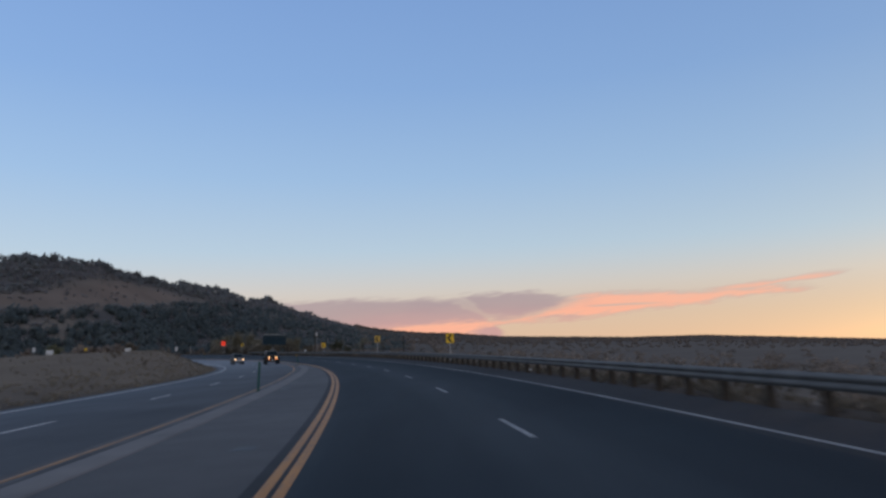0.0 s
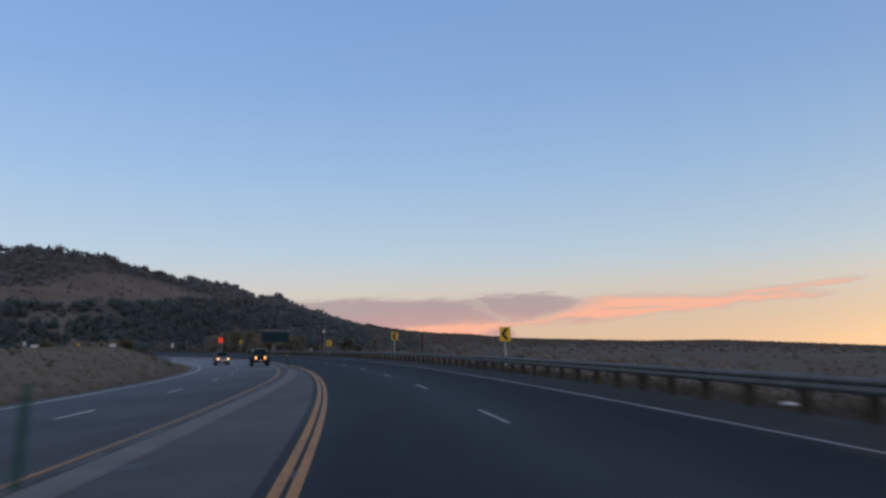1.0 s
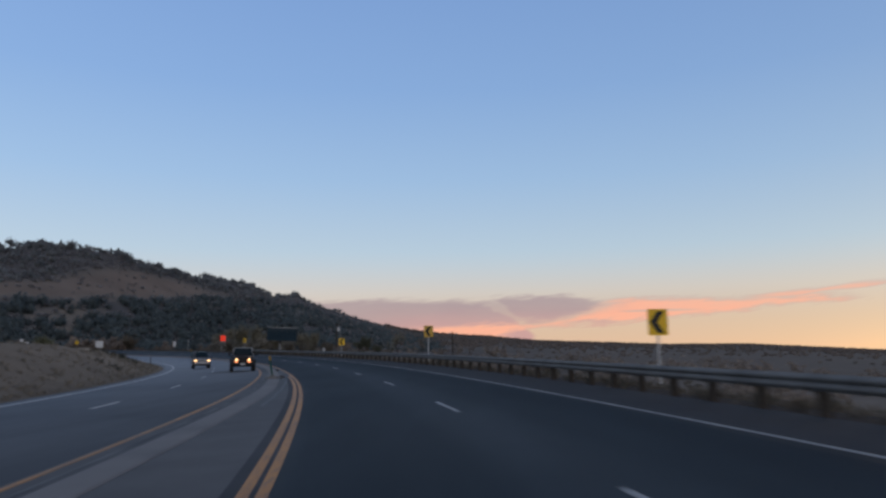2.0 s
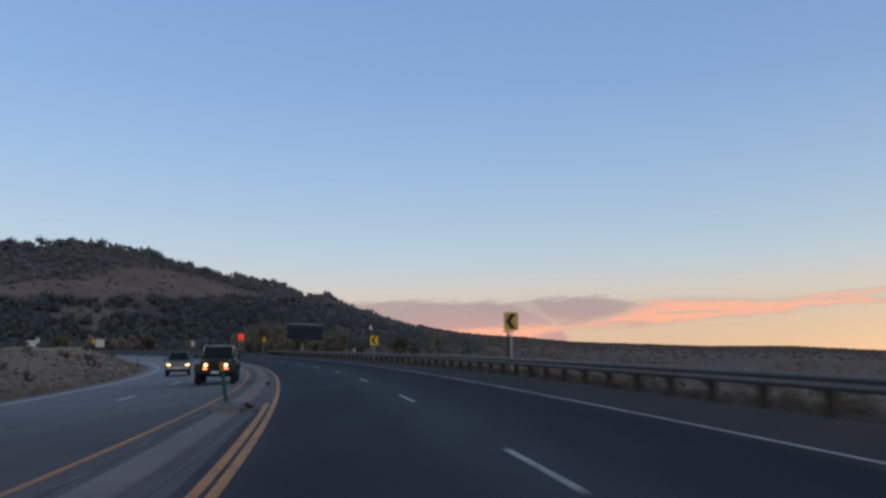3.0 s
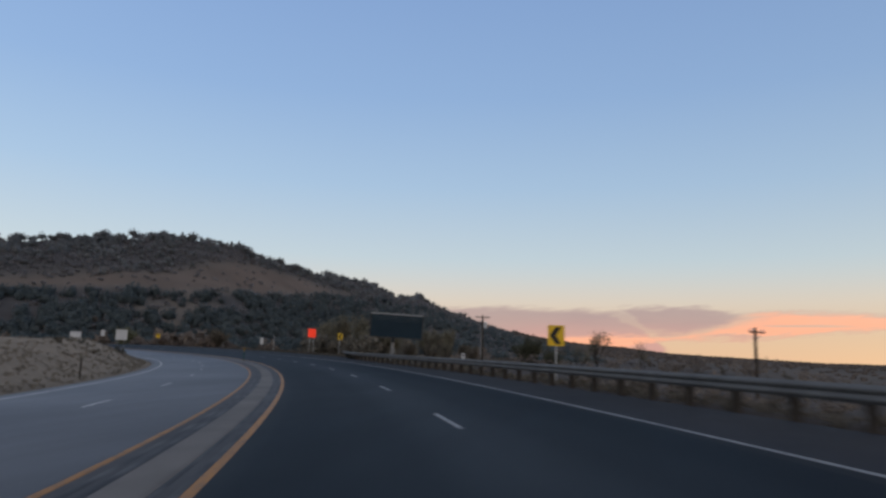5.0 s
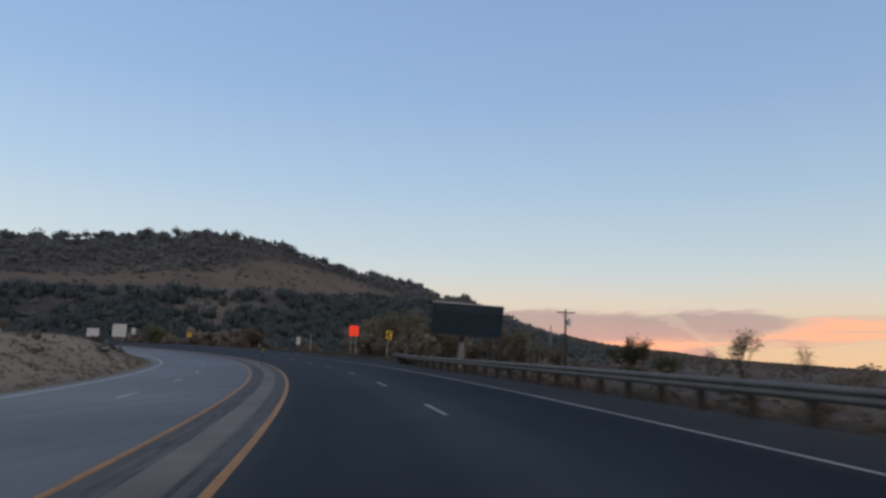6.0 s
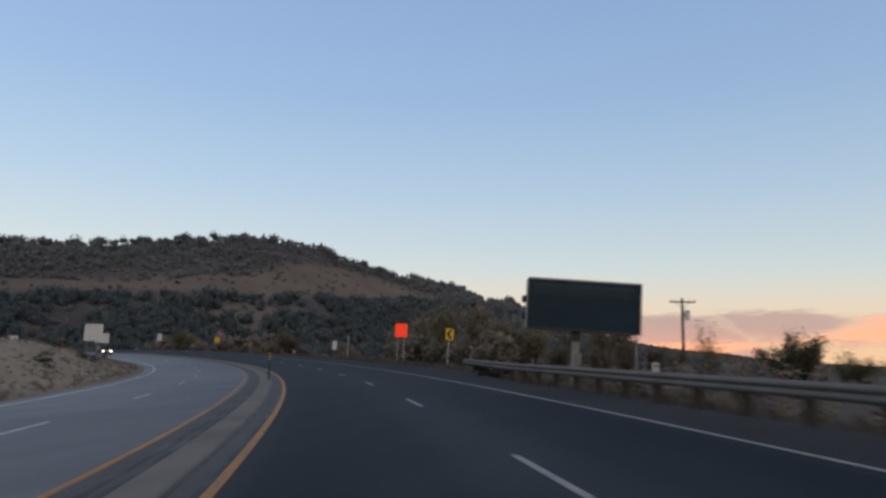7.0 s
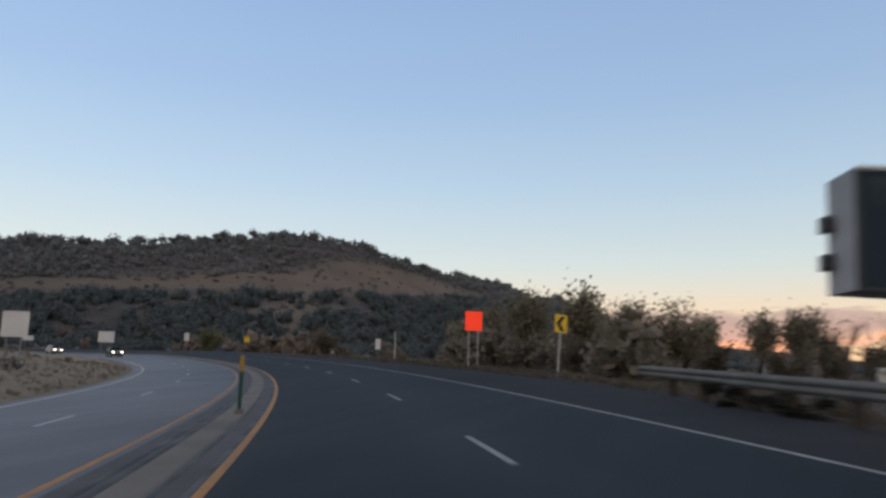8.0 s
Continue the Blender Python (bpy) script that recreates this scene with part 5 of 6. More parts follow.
M["bark"] = speckled("bark", (0.030, 0.026, 0.022), (0.065, 0.055, 0.046), 2.0, 25, 0.95, 0.6)
M["autumn_leaf"] = island_mat("autumn_leaf", (0.190, 0.172, 0.125), (0.285, 0.256, 0.186), 0.9, 0.5)
M["brown_leaf"] = island_mat("brown_leaf", (0.135, 0.115, 0.088), (0.215, 0.184, 0.140), 0.9, 0.5)
M["juniper"] = island_mat("juniper", (0.080, 0.082, 0.055), (0.142, 0.140, 0.093), 0.9, 0.5)
for k, (x, y, h, w, n) in enumerate(((-72.0, 252.0, 8.2, 4.2, 1500), (-66.6, 245.0, 8.0, 4.2, 1500), (-61.4, 236.0, 6.4, 4.4, 1900), (-59.0, 238.5, 5.8, 4.6, 1700), (-55.0, 246.5, 6.4, 4.8, 900),
                                     (-52.3, 245.0, 6.2, 5.0, 1500), (-78.0, 259.0, 7.4, 5.0, 1500), (-84.0, 267.0, 7.2, 5.5, 1500), (-52.1, 233.6, 4.6, 3.4, 120), (-69.0, 257.0, 7.0, 5.2, 1100), (-58.0, 255.0, 6.8, 5.0, 700))):
    small_tree("half-bare small tree with thin olive-brown leaves", x, y, h, w, M["autumn_leaf"], n, 80 + k, 0.55, leaf=0.0155)
for k, (x, y, h, w, n) in enumerate(((-50.8, 239.0, 3.7, 4.2, 1300), (-48.8, 241.5, 3.5, 4.0, 1100), (-46.6, 238.0, 3.1, 3.6, 900), (-53.6, 240.5, 3.2, 3.6, 900), (-60.8, 238.8, 3.9, 4.6, 1500), (-63.4, 241.0, 4.3, 4.8, 1500), (-57.6, 242.0, 3.6, 4.4, 1300), (-66.0, 240.0, 3.4, 4.0, 1100))):
    small_tree("dense brown bush below the half-bare trees", x, y, h, w, M["brown_leaf"], n, 110 + k, 0.15, "bush", 0.024)
small_tree("bare leaning tree with a few twigs below the board", -51.3, 230.0, 4.9, 4.0, M["autumn_leaf"], 40, 95)
small_tree("thin half-bare tree on the plain behind the guardrail", -29.1, 221.4, 6.6, 3.4, M["autumn_leaf"], 420, 96)
small_tree("low half-bare tree beside a taller one", -31.5, 223.0, 4.2, 3.0, M["autumn_leaf"], 320, 97)
small_tree("thin bare tree out on the plain", -24.0, 222.0, 4.6, 2.6, M["autumn_leaf"], 160, 98)
small_tree("dark dense juniper beside the utility pole", -38.3, 235.0, 5.0, 6.4, M["juniper"], 6500, 99, 0.2, leaf=0.0135)
small_tree("dark juniper bush behind the guardrail", -35.0, 231.5, 3.4, 4.6, M["juniper"], 4000, 100, 0.2, leaf=0.0135)
small_tree("bare pale tree behind the guardrail", -45.1, 211.4, 5.0, 2.7, M["autumn_leaf"], 420, 101, leaf=0.008)
small_tree("small brown shrub between bare tree and juniper", -43.3, 215.2, 2.9, 2.6, M["autumn_leaf"], 800, 104, 0.4)

M["olive_leaf"] = island_mat("olive_leaf", (0.150, 0.150, 0.090), (0.230, 0.226, 0.140), 0.9, 0.5)
small_tree("broad olive-green bush beside the far bend", -172.5, 326.5, 7.0, 10.0, M["olive_leaf"], 3000, 102, 0.15, leaf=0.022)
small_tree("round brown bush at the foot of the hill", -138.0, 324.0, 7.4, 9.0, M["brown_leaf"], 2600, 103, 0.15, leaf=0.022)

# ---- vehicles ----


def lathe(bm, prof, axis_x, y, z, seg=28):
    """Turns a profile of (x, radius) round an axle along x."""
    rings = []
    for x, r in prof:
        rings.append([bm.verts.new((axis_x + x, y + r * math.cos(6.28319 * k / seg), z + r * math.sin(6.28319 * k / seg))) for k in range(seg)])
    for a, b in zip(rings, rings[1:]):
        for k in range(seg):
            j = (k + 1) % seg
            bm.faces.new((a[k], a[j], b[j], b[k]))


M["tyre"] = speckled("tyre_rubber", (0.016, 0.016, 0.017), (0.028, 0.028, 0.028), 4, 60, 0.9, 0.3)
M["rim"] = speckled("alloy_rim", (0.30, 0.30, 0.31), (0.42, 0.42, 0.43), 3, 40, 0.4, 0.05, 0.002, 0.7)
M["car_black"] = speckled("black_plastic", (0.014, 0.014, 0.016), (0.022, 0.022, 0.024), 3, 60, 0.6, 0.1, 0.003)


def car_paint(name, c):
    m = Mat(name, 0.32, 0.25, 0.35)
    m.color(m.ramp(m.noise(1.6, 4), (0.3, tuple(v * 0.85 for v in c)), (0.7, c)))
    m.b.inputs["Coat Weight"].default_value = 0.25
    return m.m


def dark_glass():
    m = Mat("car_glass", 0.08, 0.0, 0.12)
    m.color(m.ramp(m.noise(1.0, 2), (0.3, (0.003, 0.010, 0.016)), (0.7, (0.005, 0.015, 0.022))))
    return m.m


def glow(name, c, k):
    m = Mat(name, 0.3)
    m.color((0.8, 0.8, 0.8))
    m.b.inputs["Emission Color"].default_value, m.b.inputs["Emission Strength"].default_value = (*c, 1), k
    return m.m


M["glass"] = dark_glass()
# window glass with the bright reflection of the sky painted into its colour
M["sheen_glass"] = speckled("painted_sky_glass", (0.22, 0.24, 0.27), (0.30, 0.32, 0.35), 1.0, 20, 0.12, 0.0, 0.001, 0.0, 0.5)
M["bright_trim"] = speckled("bright_trim", (0.42, 0.43, 0.45), (0.52, 0.53, 0.55), 3, 40, 0.35, 0.02, 0.001, 0.4)
M["lamp_warm"] = glow("headlamp_lit", (1.0, 0.55, 0.20), 2.6)
M["lamp_white"] = glow("headlamp_white", (1.0, 0.90, 0.74), 7.0)
M["lamp_amber"] = glow("turn_lamp_lit", (1.0, 0.24, 0.02), 2.2)


def wheel(parent, side, x, y, r, width):
    bm = bmesh.new()
    w = width / 2
    lathe(bm, [(-w * 0.75, r * 0.60), (-w, r * 0.68), (-w, r * 0.92), (-w * 0.7, r), (w * 0.7, r), (w, r * 0.92), (w, r * 0.68), (w * 0.75, r * 0.60)], x, y, r)
    t = part("wheel", bm, M["tyre"], parent, "black tyre", True)
    bm = bmesh.new()
    sx = side * w * 0.72
    lathe(bm, [(-sx, r * 0.60), (sx * 0.5, r * 0.58), (sx, r * 0.62), (sx, r * 0.54), (sx * 0.75, r * 0.50)], x, y, r)
    for k in range(5):
        a = 6.28319 * k / 5
        m = pose(x + sx * 0.82, y, r) @ Matrix.Rotation(a, 4, "X")
        box(bm, -0.02, 0.02, -r * 0.09, r * 0.09, r * 0.05, r * 0.56, 0.0, m)
    lathe(bm, [(sx * 0.6, r * 0.16), (sx * 0.95, r * 0.15), (sx * 1.0, 0.01)], x, y, r)
    part("rim", bm, M["rim"], t, "five-spoke alloy rim")


def skin(bm, rings):
    """Lofts half rings of (y, [(half width, z), ...]) into a closed symmetrical shell."""
    loops = []
    for y, pts in rings:
        right = [bm.verts.new((x, y, z)) for x, z in pts]
        left = [bm.verts.new((-x, y, z)) for x, z in pts[::-1] if x > 1e-6]
        loops.append(right + left)
    for a, b in zip(loops, loops[1:]):
        n = len(a)
        for k in range(n):
            j = (k + 1) % n
            bm.faces.new((a[k], b[k], b[j], a[j]))
    bm.faces.new(loops[0])
    bm.faces.new(loops[-1][::-1])


def rounded(bm, size):
    """Softens every edge of a car body that turns sharply."""
    bm.normal_update()
    bmesh.ops.bevel(bm, geom=[e for e in bm.edges if len(e.link_faces) == 2 and e.calc_face_angle() > 0.3], offset=size, segments=2, affect="EDGES", clamp_overlap=True)


def slab(bm, pts, t):
    """A thin panel through four or more points, with thickness."""
    vs = [Vector(p) for p in pts]
    n = (vs[1] - vs[0]).cross(vs[-1] - vs[0]).normalized() * t
    a, b = [bm.verts.new(p) for p in vs], [bm.verts.new(p + n) for p in vs]
    bm.faces.new(a)
    bm.faces.new(b[::-1])
    for k in range(len(vs)):
        j = (k + 1) % len(vs)
        bm.faces.new((a[k], b[k], b[j], a[j]))


def jeep(m):
    g = thing("off_road_vehicle", "boxy dark off-road vehicle with lit headlights and pale hardtop", "car", m)
    paint_ = car_paint("dark_maroon_paint", (0.020, 0.014, 0.016))
    pale = speckled("pale_hardtop", (0.34, 0.35, 0.36), (0.44, 0.45, 0.46), 1.5, 40, 0.5, 0.05)
    P = lambda name, bm, mat, label="", parent=g, smooth=False: part(name, bm, mat, parent, label, smooth)
    bm = bmesh.new()
    skin(bm, [(0.95, [(0.66, 0.55), (0.74, 0.62), (0.76, 1.08), (0.72, 1.16), (0, 1.17)]), (1.15, [(0.78, 0.52), (0.82, 0.60), (0.82, 1.12), (0.78, 1.20), (0, 1.20)]),
              (3.85, [(0.78, 0.52), (0.82, 0.60), (0.82, 1.12), (0.78, 1.20), (0, 1.20)]), (3.95, [(0.74, 0.58), (0.78, 0.64), (0.78, 1.10), (0.74, 1.16), (0, 1.16)])])
    rounded(bm, 0.03)
    P("body", bm, paint_, "dark painted body tub")
    bm = bmesh.new()
    skin(bm, [(0.08, [(0.50, 0.62), (0.56, 0.70), (0.56, 1.02), (0.50, 1.08), (0, 1.10)]), (0.16, [(0.54, 0.60), (0.60, 0.70), (0.60, 1.06), (0.54, 1.12), (0, 1.14)]),
              (1.05, [(0.62, 0.60), (0.68, 0.70), (0.70, 1.12), (0.64, 1.18), (0, 1.20)])])
    P("hood", bm, paint_, "dark hood")
    bm = bmesh.new()
    plate(bm, 1.18, 0.52, 0.10, 0.0, 0.075, cz=0.86)
    gr = P("grille", bm, paint_, "upright grille")
    for k in range(7):
        bm = bmesh.new()
        plate(bm, 0.05, 0.34, 0.02, -0.012, -0.003, 3, (k - 3) * 0.085, 0.86)
        P("slot", bm, M["car_black"], "", gr)
    for sx in (-1, 1):
        bm = bmesh.new()
        tube(bm, (sx * 0.45, 0.0, 0.90), (sx * 0.45, -0.035, 0.90), 0.088, 0.080, 24)
        P("headlight", bm, M["lamp_warm"], "lit round headlight")
        bm = bmesh.new()
        box(bm, sx * 0.47 - 0.10, sx * 0.47 + 0.10, -0.05, 0.01, 0.70, 0.77, 0.015)
        P("turn_signal", bm, M["lamp_amber"], "lit amber turn signal")
        # flat fenders
        for y0, y1 in ((-0.05, 1.0), (2.65, 3.65)):
            bm = bmesh.new()
            prof = [(y0, 0.72), (y0 + 0.12, 0.92), (y0 + 0.25, 0.96), (y1 - 0.2, 0.96), (y1, 0.75)]
            xa, xb = sx * 0.56, sx * 0.95
            top = [[bm.verts.new((x, y, z)) for y, z in prof] for x in (xa, xb)]
            low = [[bm.verts.new((x, y, z - 0.06)) for y, z in prof] for x in (xa, xb)]
            for k in range(4):
                bm.faces.new((top[0][k], top[0][k + 1], top[1][k + 1], top[1][k]))
                bm.faces.new((low[0][k], low[1][k], low[1][k + 1], low[0][k + 1]))
                bm.faces.new((top[1][k], top[1][k + 1], low[1][k + 1], low[1][k]))
                bm.faces.new((top[0][k + 1], top[0][k], low[0][k], low[0][k + 1]))
            bm.faces.new((top[0][0], top[1][0], low[1][0], low[0][0]))
            bm.faces.new((top[0][4], low[0][4], low[1][4], top[1][4]))
            P("fender", bm, M["car_black"], "black flat fender")
        for y in (0.48, 3.15):
            wheel(g, sx, sx * 0.80, y, 0.42, 0.27)
        # side window band of the hardtop
        bm = bmesh.new()
        slab(bm, [(sx * 0.805, 1.42, 1.24), (sx * 0.805, 2.18, 1.24), (sx * 0.735, 2.18, 1.66), (sx * 0.735, 1.62, 1.66)], 0.012 * sx)
        P("side_window", bm, M["glass"])
        bm = bmesh.new()
        slab(bm, [(sx * 0.805, 2.30, 1.24), (sx * 0.805, 3.00, 1.24), (sx * 0.735, 3.00, 1.66), (sx * 0.735, 2.30, 1.66)], 0.012 * sx)
        P("side_window", bm, M["sheen_glass"], "rear window with a painted pale sheen")
        bm = bmesh.new()
        box(bm, sx * 0.98 - 0.09, sx * 0.98 + 0.09, 1.18, 1.28, 1.20, 1.38, 0.03)
        P("mirror", bm, M["car_black"])
        bm = bmesh.new()
        box(bm, sx * 0.826 - 0.004, sx * 0.826 + 0.004, 1.30, 2.22, 0.68, 1.14, 0.0)
        P("door", bm, paint_)
        bm = bmesh.new()
        box(bm, sx * 0.90 - 0.05, sx * 0.90 + 0.05, 1.15, 2.6, 0.46, 0.54, 0.02)
        P("side_step", bm, M["car_black"])
    bm = bmesh.new()
    skin(bm, [(1.28, [(0.79, 1.20), (0.79, 1.21), (0.78, 1.22), (0.70, 1.23), (0, 1.23)]), (1.62, [(0.80, 1.20), (0.80, 1.25), (0.73, 1.72), (0.66, 1.80), (0, 1.83)]),
              (3.70, [(0.80, 1.20), (0.80, 1.25), (0.73, 1.72), (0.66, 1.80), (0, 1.83)]), (3.92, [(0.76, 1.18), (0.76, 1.25), (0.71, 1.68), (0.64, 1.75), (0, 1.77)])])
    rounded(bm, 0.025)
    P("hardtop", bm, pale, "pale removable hardtop")
    bm = bmesh.new()
    slab(bm, [(-0.70, 1.245, 1.24), (0.70, 1.245, 1.24), (0.635, 1.605, 1.77), (-0.635, 1.605, 1.77)], 0.02)
    P("windshield", bm, M["glass"], "dark windshield")
    for x0, x1, z0, z1, y in ((-0.78, 0.78, 1.18, 1.235, 1.21), (-0.78, -0.705, 1.235, 1.74, 1.26), (0.705, 0.78, 1.235, 1.74, 1.26)):
        bm = bmesh.new()
        box(bm, x0, x1, y, y + 0.05, z0, z1, 0.0)
        for q in bm.verts:
            q.co.y += max(0, q.co.z - 1.235) * 0.68
        P("windshield_frame", bm, paint_)
    bm = bmesh.new()
    box(bm, -0.86, 0.86, -0.30, -0.12, 0.50, 0.66, 0.04)
    P("front_bumper", bm, M["car_black"], "black steel bumper")
    bm = bmesh.new()
    box(bm, -0.17, 0.17, -0.312, -0.302, 0.52, 0.63, 0.0)
    P("plate", bm, white, "pale blank plate")
    bm = bmesh.new()
    box(bm, -0.5, 0.5, -0.12, 3.8, 0.42, 0.55, 0.03)
    P("chassis", bm, M["car_black"])
    for y in (0.48, 3.15):
        bm = bmesh.new()
        tube(bm, (-0.7, y, 0.42), (0.7, y, 0.42), 0.06, 0.06, 10)
        P("axle", bm, M["car_black"])


def suv(m, paint_, label, lamp, big=1.0, name="suv"):
    g = thing(name, label, "car", m)
    P = lambda nm, bm, mat, lb="", parent=g, smooth=False: part(nm, bm, mat, parent, lb, smooth)
    bm = bmesh.new()
    skin(bm, [(0.0, [(0.62, 0.42), (0.72, 0.52), (0.74, 0.86), (0.66, 0.94), (0, 0.97)]), (0.12, [(0.78, 0.34), (0.88, 0.52), (0.89, 0.90), (0.78, 1.00), (0, 1.04)]),
              (0.30, [(0.82, 0.32), (0.92, 0.54), (0.92, 0.93), (0.80, 1.04), (0, 1.08)]), (1.22, [(0.84, 0.30), (0.93, 0.54), (0.93, 0.98), (0.82, 1.10), (0, 1.14)]),
              (4.35, [(0.84, 0.30), (0.93, 0.54), (0.93, 1.00), (0.84, 1.12), (0, 1.14)]), (4.55, [(0.80, 0.40), (0.89, 0.56), (0.89, 0.98), (0.80, 1.10), (0, 1.12)])])
    rounded(bm, 0.05)
    P("body", bm, paint_, "painted lower body")
    bm = bmesh.new()
    skin(bm, [(1.20, [(0.80, 1.08), (0.80, 1.09), (0.78, 1.10), (0.70, 1.11), (0, 1.115)]), (1.95, [(0.83, 1.08), (0.82, 1.12), (0.68, 1.64), (0.60, 1.70), (0, 1.73)]),
              (3.0, [(0.84, 1.08), (0.83, 1.12), (0.69, 1.66), (0.61, 1.73), (0, 1.76)]), (4.2, [(0.83, 1.08), (0.82, 1.12), (0.68, 1.62), (0.60, 1.69), (0, 1.72)]), (4.5, [(0.78, 1.08), (0.78, 1.12), (0.70, 1.40), (0.64, 1.46), (0, 1.48)])])
    rounded(bm, 0.03)
    P("cabin", bm, paint_, "painted roof and pillars")
    bm = bmesh.new()
    slab(bm, [(-0.72, 1.25, 1.195), (0.72, 1.25, 1.195), (0.60, 1.85, 1.695), (-0.60, 1.85, 1.695)], 0.02)
    P("windshield", bm, M["glass"], "dark windshield")
    for sx in (-1, 1):
        for y0, y1, y2, y3 in ((1.62, 2.42, 2.42, 2.02), (2.50, 3.30, 3.30, 2.50), (3.38, 4.18, 4.05, 3.38)):
            bm = bmesh.new()
            slab(bm, [(sx * 0.836, y0, 1.15), (sx * 0.836, y1, 1.15), (sx * 0.722, y2, 1.60), (sx * 0.722, y3, 1.60)], 0.012 * sx)
            P("side_window", bm, M["glass"] if y0 < 2 else M["sheen_glass"], "" if y0 < 2 else "window with painted sky reflection")
        for y0, y1 in ((1.50, 2.46), (2.48, 3.36)):
            bm = bmesh.new()
            box(bm, sx * 0.936 - 0.004, sx * 0.936 + 0.004, y0, y1, 0.46, 1.02, 0.0)
            d = P("door", bm, paint_)
            bm = bmesh.new()
            box(bm, sx * 0.955 - 0.015, sx * 0.955 + 0.015, y1 - 0.22, y1 - 0.04, 0.90, 0.94, 0.006)
            P("handle", bm, M["car_black"], "", d)
        bm = bmesh.new()
        box(bm, sx * 0.945 - 0.012, sx * 0.945 + 0.012, 0.45, 4.40, 1.025, 1.06, 0.006)
        P("belt_trim", bm, M["bright_trim"], "bright trim strip")
        bm = bmesh.new()
        box(bm, sx * 0.93 - 0.06, sx * 0.93 + 0.06, 1.25, 3.15, 0.36, 0.42, 0.015)
        P("running_board", bm, M["bright_trim"], "pale running board")
        bm = bmesh.new()
        box(bm, sx * 1.02 - 0.08, sx * 1.02 + 0.08, 1.42, 1.54, 1.06, 1.22, 0.03)
        P("mirror", bm, M["car_black"])
        bm = bmesh.new()
        slab(bm, [(sx * 0.54, -0.035, 0.74), (sx * 0.84, 0.05, 0.77), (sx * 0.85, 0.06, 0.89), (sx * 0.54, -0.03, 0.88)], 0.03 * sx)
        P("headlight", bm, lamp, "lit headlight")
        for y in (0.80, 3.62):
            wheel(g, sx, sx * 0.82, y, 0.35, 0.23)
            bm = bmesh.new()
            ring = []
            for k in range(13):
                a = math.pi * k / 12
                ring.append((y + 0.43 * math.cos(a), 0.35 + 0.43 * math.sin(a), y + 0.37 * math.cos(a), 0.35 + 0.37 * math.sin(a)))
            for q0, q1 in zip(ring, ring[1:]):
                slab(bm, [(sx * 0.925, q0[0], q0[1]), (sx * 0.925, q1[0], q1[1]), (sx * 0.925, q1[2], q1[3]), (sx * 0.925, q0[2], q0[3])], 0.02 * sx)
            P("wheel_arch", bm, M["car_black"])
        bm = bmesh.new()
        tube(bm, (sx * 0.58, 2.05, 1.77), (sx * 0.58, 4.05, 1.76), 0.02, 0.02, 8)
        P("roof_rail", bm, M["car_black"])
    bm = bmesh.new()
    box(bm, -0.48, 0.48, -0.03, 0.01, 0.70, 0.97, 0.02)
    gr = P("grille", bm, M["car_black"], "black grille opening")
    for z in (0.74, 0.835, 0.93):
        bm = bmesh.new()
        box(bm, -0.45, 0.45, -0.055, -0.031, z - 0.022, z + 0.022, 0.008)
        P("grille_bar", bm, M["bright_trim"], "bright horizontal bar", gr)
    bm = bmesh.new()
    box(bm, -0.83, 0.83, -0.09, 0.10, 0.52, 0.67, 0.05)
    P("front_bumper", bm, M["bright_trim"] if big > 1 else paint_)
    bm = bmesh.new()
    box(bm, -0.78, 0.78, -0.07, 0.10, 0.33, 0.515, 0.04)
    P("air_intake", bm, M["car_black"])
    bm = bmesh.new()
    box(bm, -0.16, 0.16, -0.105, -0.092, 0.53, 0.62, 0.0)
    P("plate", bm, white, "pale blank plate")
    return g


jeep(spot(136.1, -10.38, 0.0) @ pose(0, -0.48 * 1.03, 0) @ Matrix.Scale(1.03, 4))
suv(spot(153.6, -13.75, 0.0, 3) @ pose(0, -0.8, 0) @ Matrix.Diagonal((0.88, 0.92, 0.97, 1)), car_paint("silver_tan_paint", (0.085, 0.080, 0.074)), "silver-tan sport utility vehicle with lit headlights", M["lamp_warm"], 1.1)
suv(spot(392.0, -11.2, 0.0), car_paint("white_paint_car", (0.50, 0.51, 0.52)), "white sport utility vehicle with lit headlights beyond the mound", M["lamp_white"])
suv(spot(342.0, -14.6, 0.0), car_paint("dark_grey_paint", (0.025, 0.026, 0.028)), "dark grey sport utility vehicle with lit headlights on the bend", M["lamp_white"])

# ---- small things on the median and verge ----


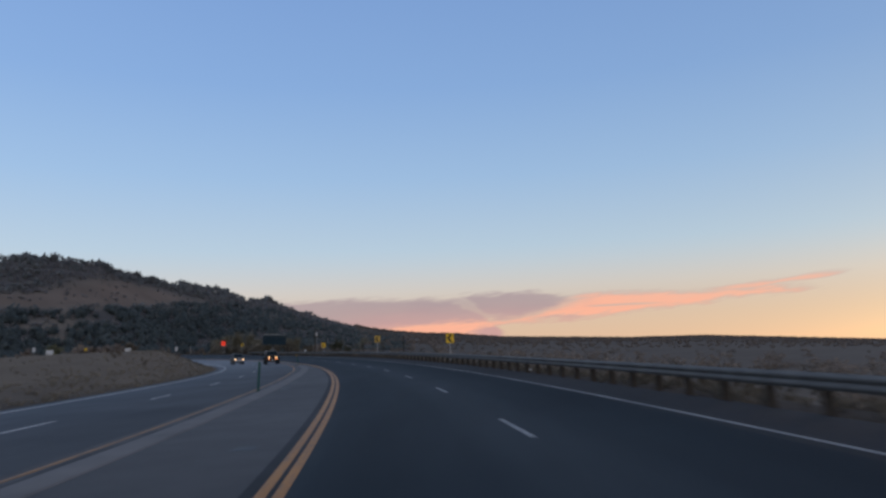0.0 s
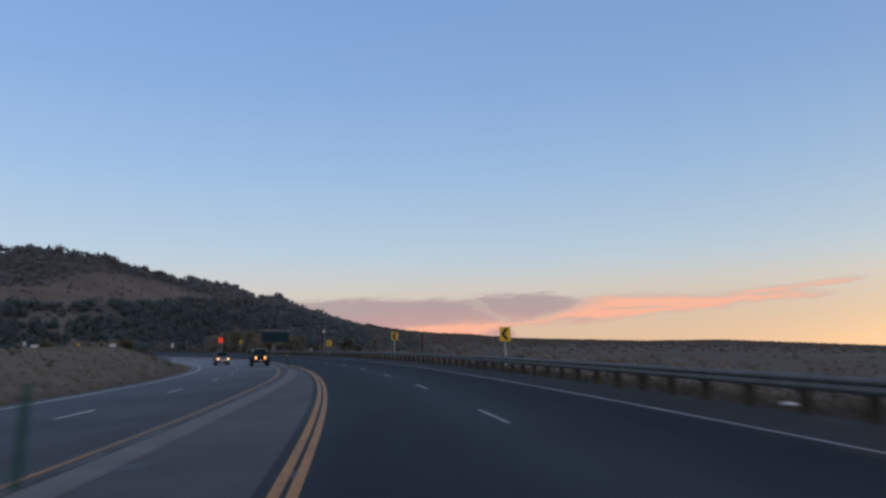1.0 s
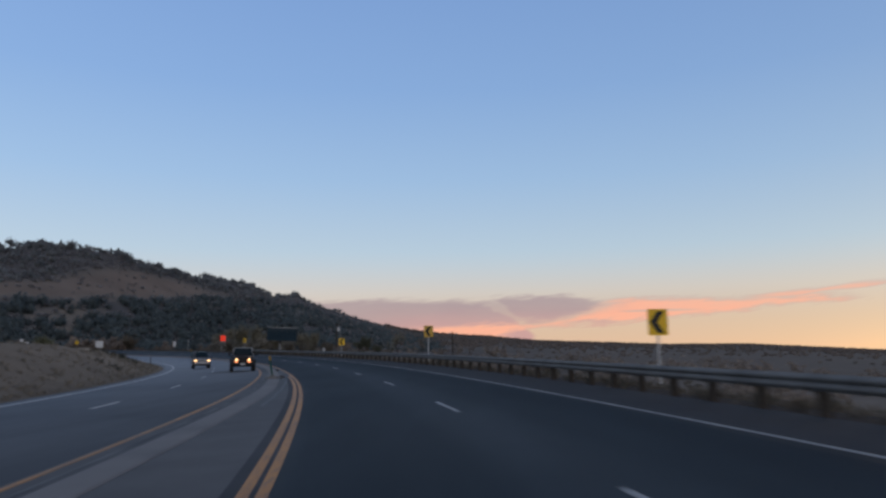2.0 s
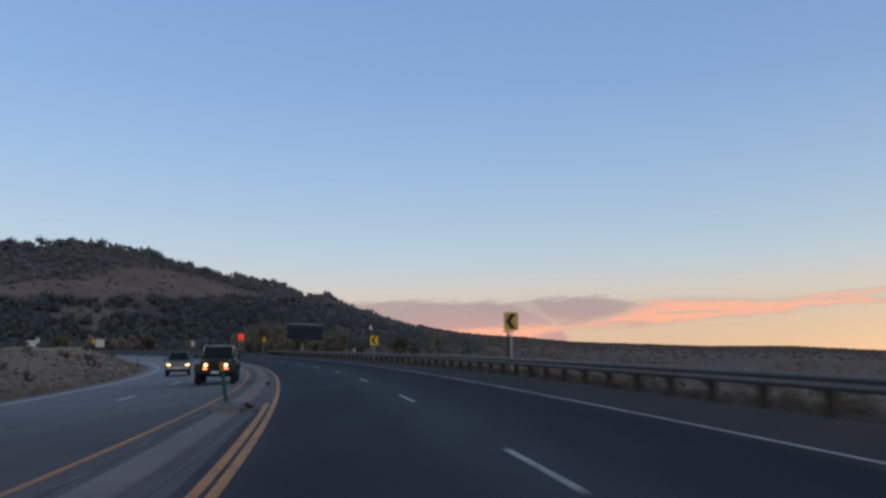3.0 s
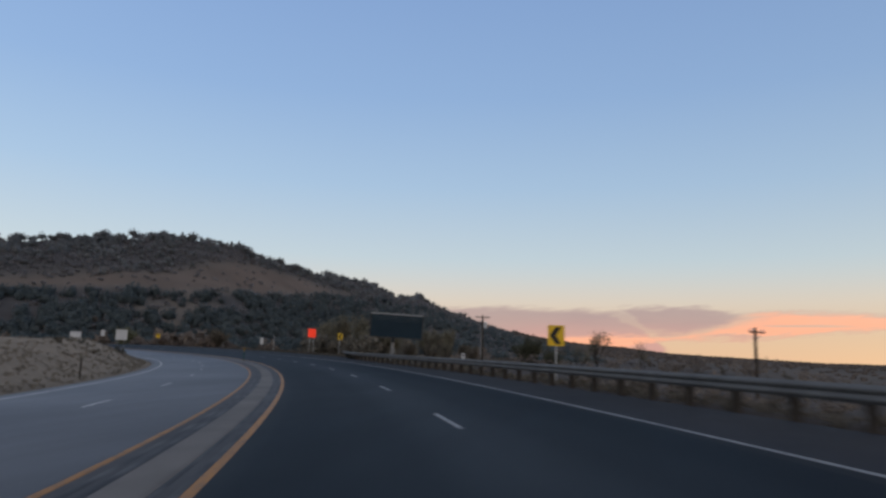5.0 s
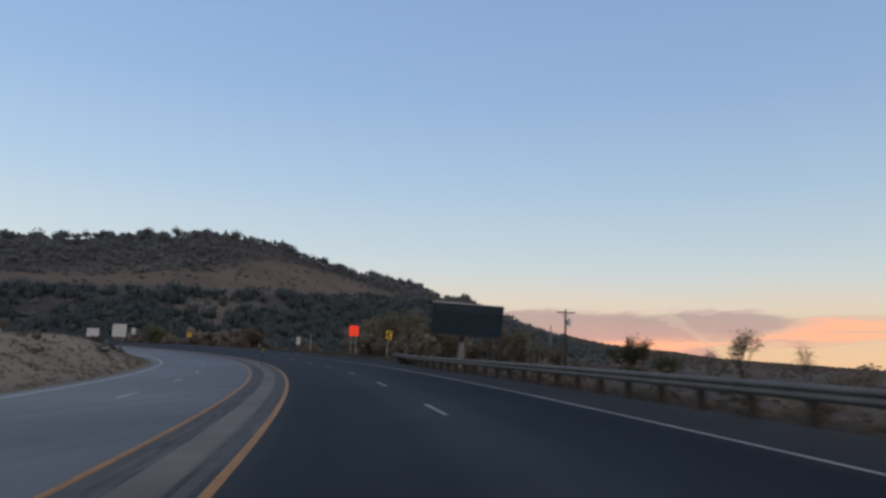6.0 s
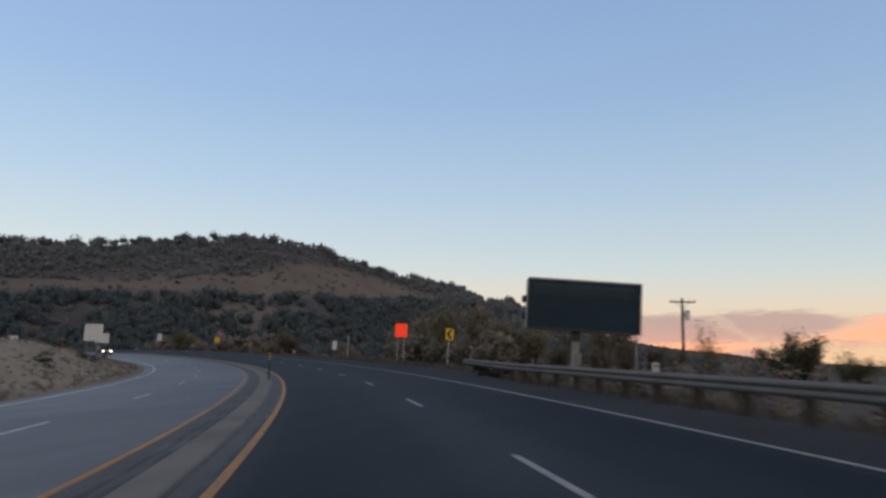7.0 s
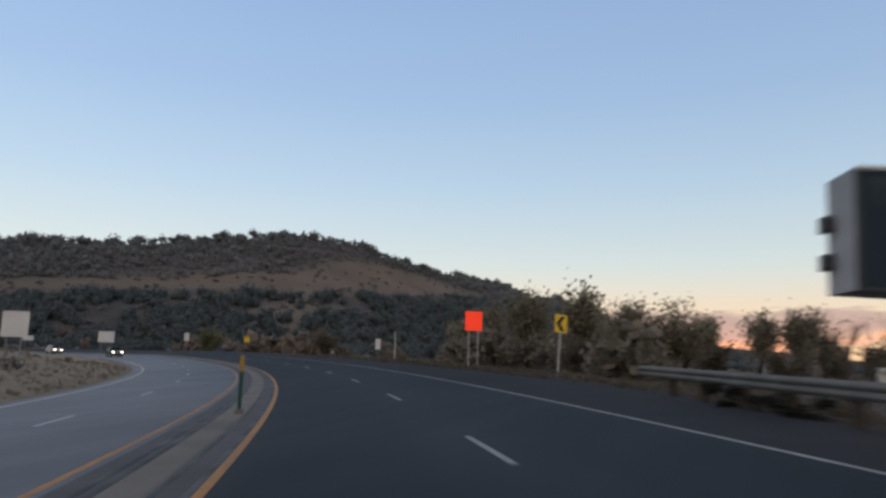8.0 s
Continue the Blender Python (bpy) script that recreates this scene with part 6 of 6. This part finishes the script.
def lump(name, label, category, s, o, r, mat, seed, flat=0.6, group=""):
    rr = random.Random(seed)
    bm = bmesh.new()
    bmesh.ops.create_icosphere(bm, subdivisions=3, radius=r)
    off = Vector((rr.uniform(0, 50), rr.uniform(0, 50), 0))
    for q in bm.verts:
        k = 1 + 0.5 * noise.noise(q.co / r * 1.3 + off) + 0.25 * noise.noise(q.co / r * 3.5 + off)
        q.co = Vector((q.co.x * k, q.co.y * k * 1.3, max(q.co.z * k * flat, -0.35 * r)))
    for f in bm.faces:
        f.smooth = seed % 2 == 0
    me = finish(name, bm, mat)
    ob = tagged(new(name, me), label, category, group)
    ob.matrix_world = spot(s, o, 0.04 + 0.2 * r, rr.uniform(0, 180))


M["debris"] = speckled("dark_debris", (0.03, 0.022, 0.018), (0.06, 0.045, 0.036), 6, 50, 0.9, 0.5)
lump("litter", "crumpled white litter lying under the guardrail", "litter", 70.1, 2.5, 0.12, white, 8, 0.35)
lump("road_debris", "dark scrap of rubber lying on the median", "debris", 132.9, -7.92, 0.095, M["debris"], 4, 0.7)
for k, (s, o, r) in enumerate(((119.8, -8.12, 0.12), (120.2, -8.30, 0.10), (120.5, -8.5, 0.08), (118.6, -8.05, 0.07), (119.5, -7.95, 0.08), (117.9, -8.35, 0.06))):
    lump("rubble", "broken concrete rubble at the median nose", "rubble", s, o, r, M["concrete"] if k % 2 else M["debris"], 31 + 2 * k, 0.6, "rubble on the median")
bm = bmesh.new()
for k in range(14):
    a = 6.28319 * k / 14
    bm.verts.new((0.42 * math.cos(a) * (1 + 0.2 * math.sin(3 * a)), 0.9 * math.sin(a) * (1 + 0.15 * math.cos(5 * a)), -0.03))
low = bm.verts[:]
high = [bm.verts.new((q.co.x * 0.86, q.co.y * 0.9, 0.15 + 0.03 * math.sin(q.co.y * 5))) for q in low]
bm.faces.new(high)
for k in range(14):
    bm.faces.new((low[k], low[(k + 1) % 14], high[(k + 1) % 14], high[k]))
nose = tagged(new("median_nose", finish("median_nose", bm, M["concrete_pale"])), "broken low concrete nose on the median", "concrete slab")
nose.matrix_world = spot(119.1, -8.52, 0.0)
# short skid scars on the median asphalt
for s, o, ln in ((46.2, -8.47, 0.5), (73.04, -9.64, 0.6), (77.6, -9.2, 0.5), (66.8, -9.83, 0.7), (65.4, -7.52, 0.4)):
    ss = np.linspace(s - ln / 2, s + ln / 2, 4)
    oo = o + 0.25 * (ss - s)
    ribbon("trim_scar", ss, [(oo - 0.20, 0.001), (oo - 0.16, 0.004), (oo + 0.15, 0.004), (oo + 0.19, 0.001)], M["tar"], "short dark scar in the median asphalt", "road scar")
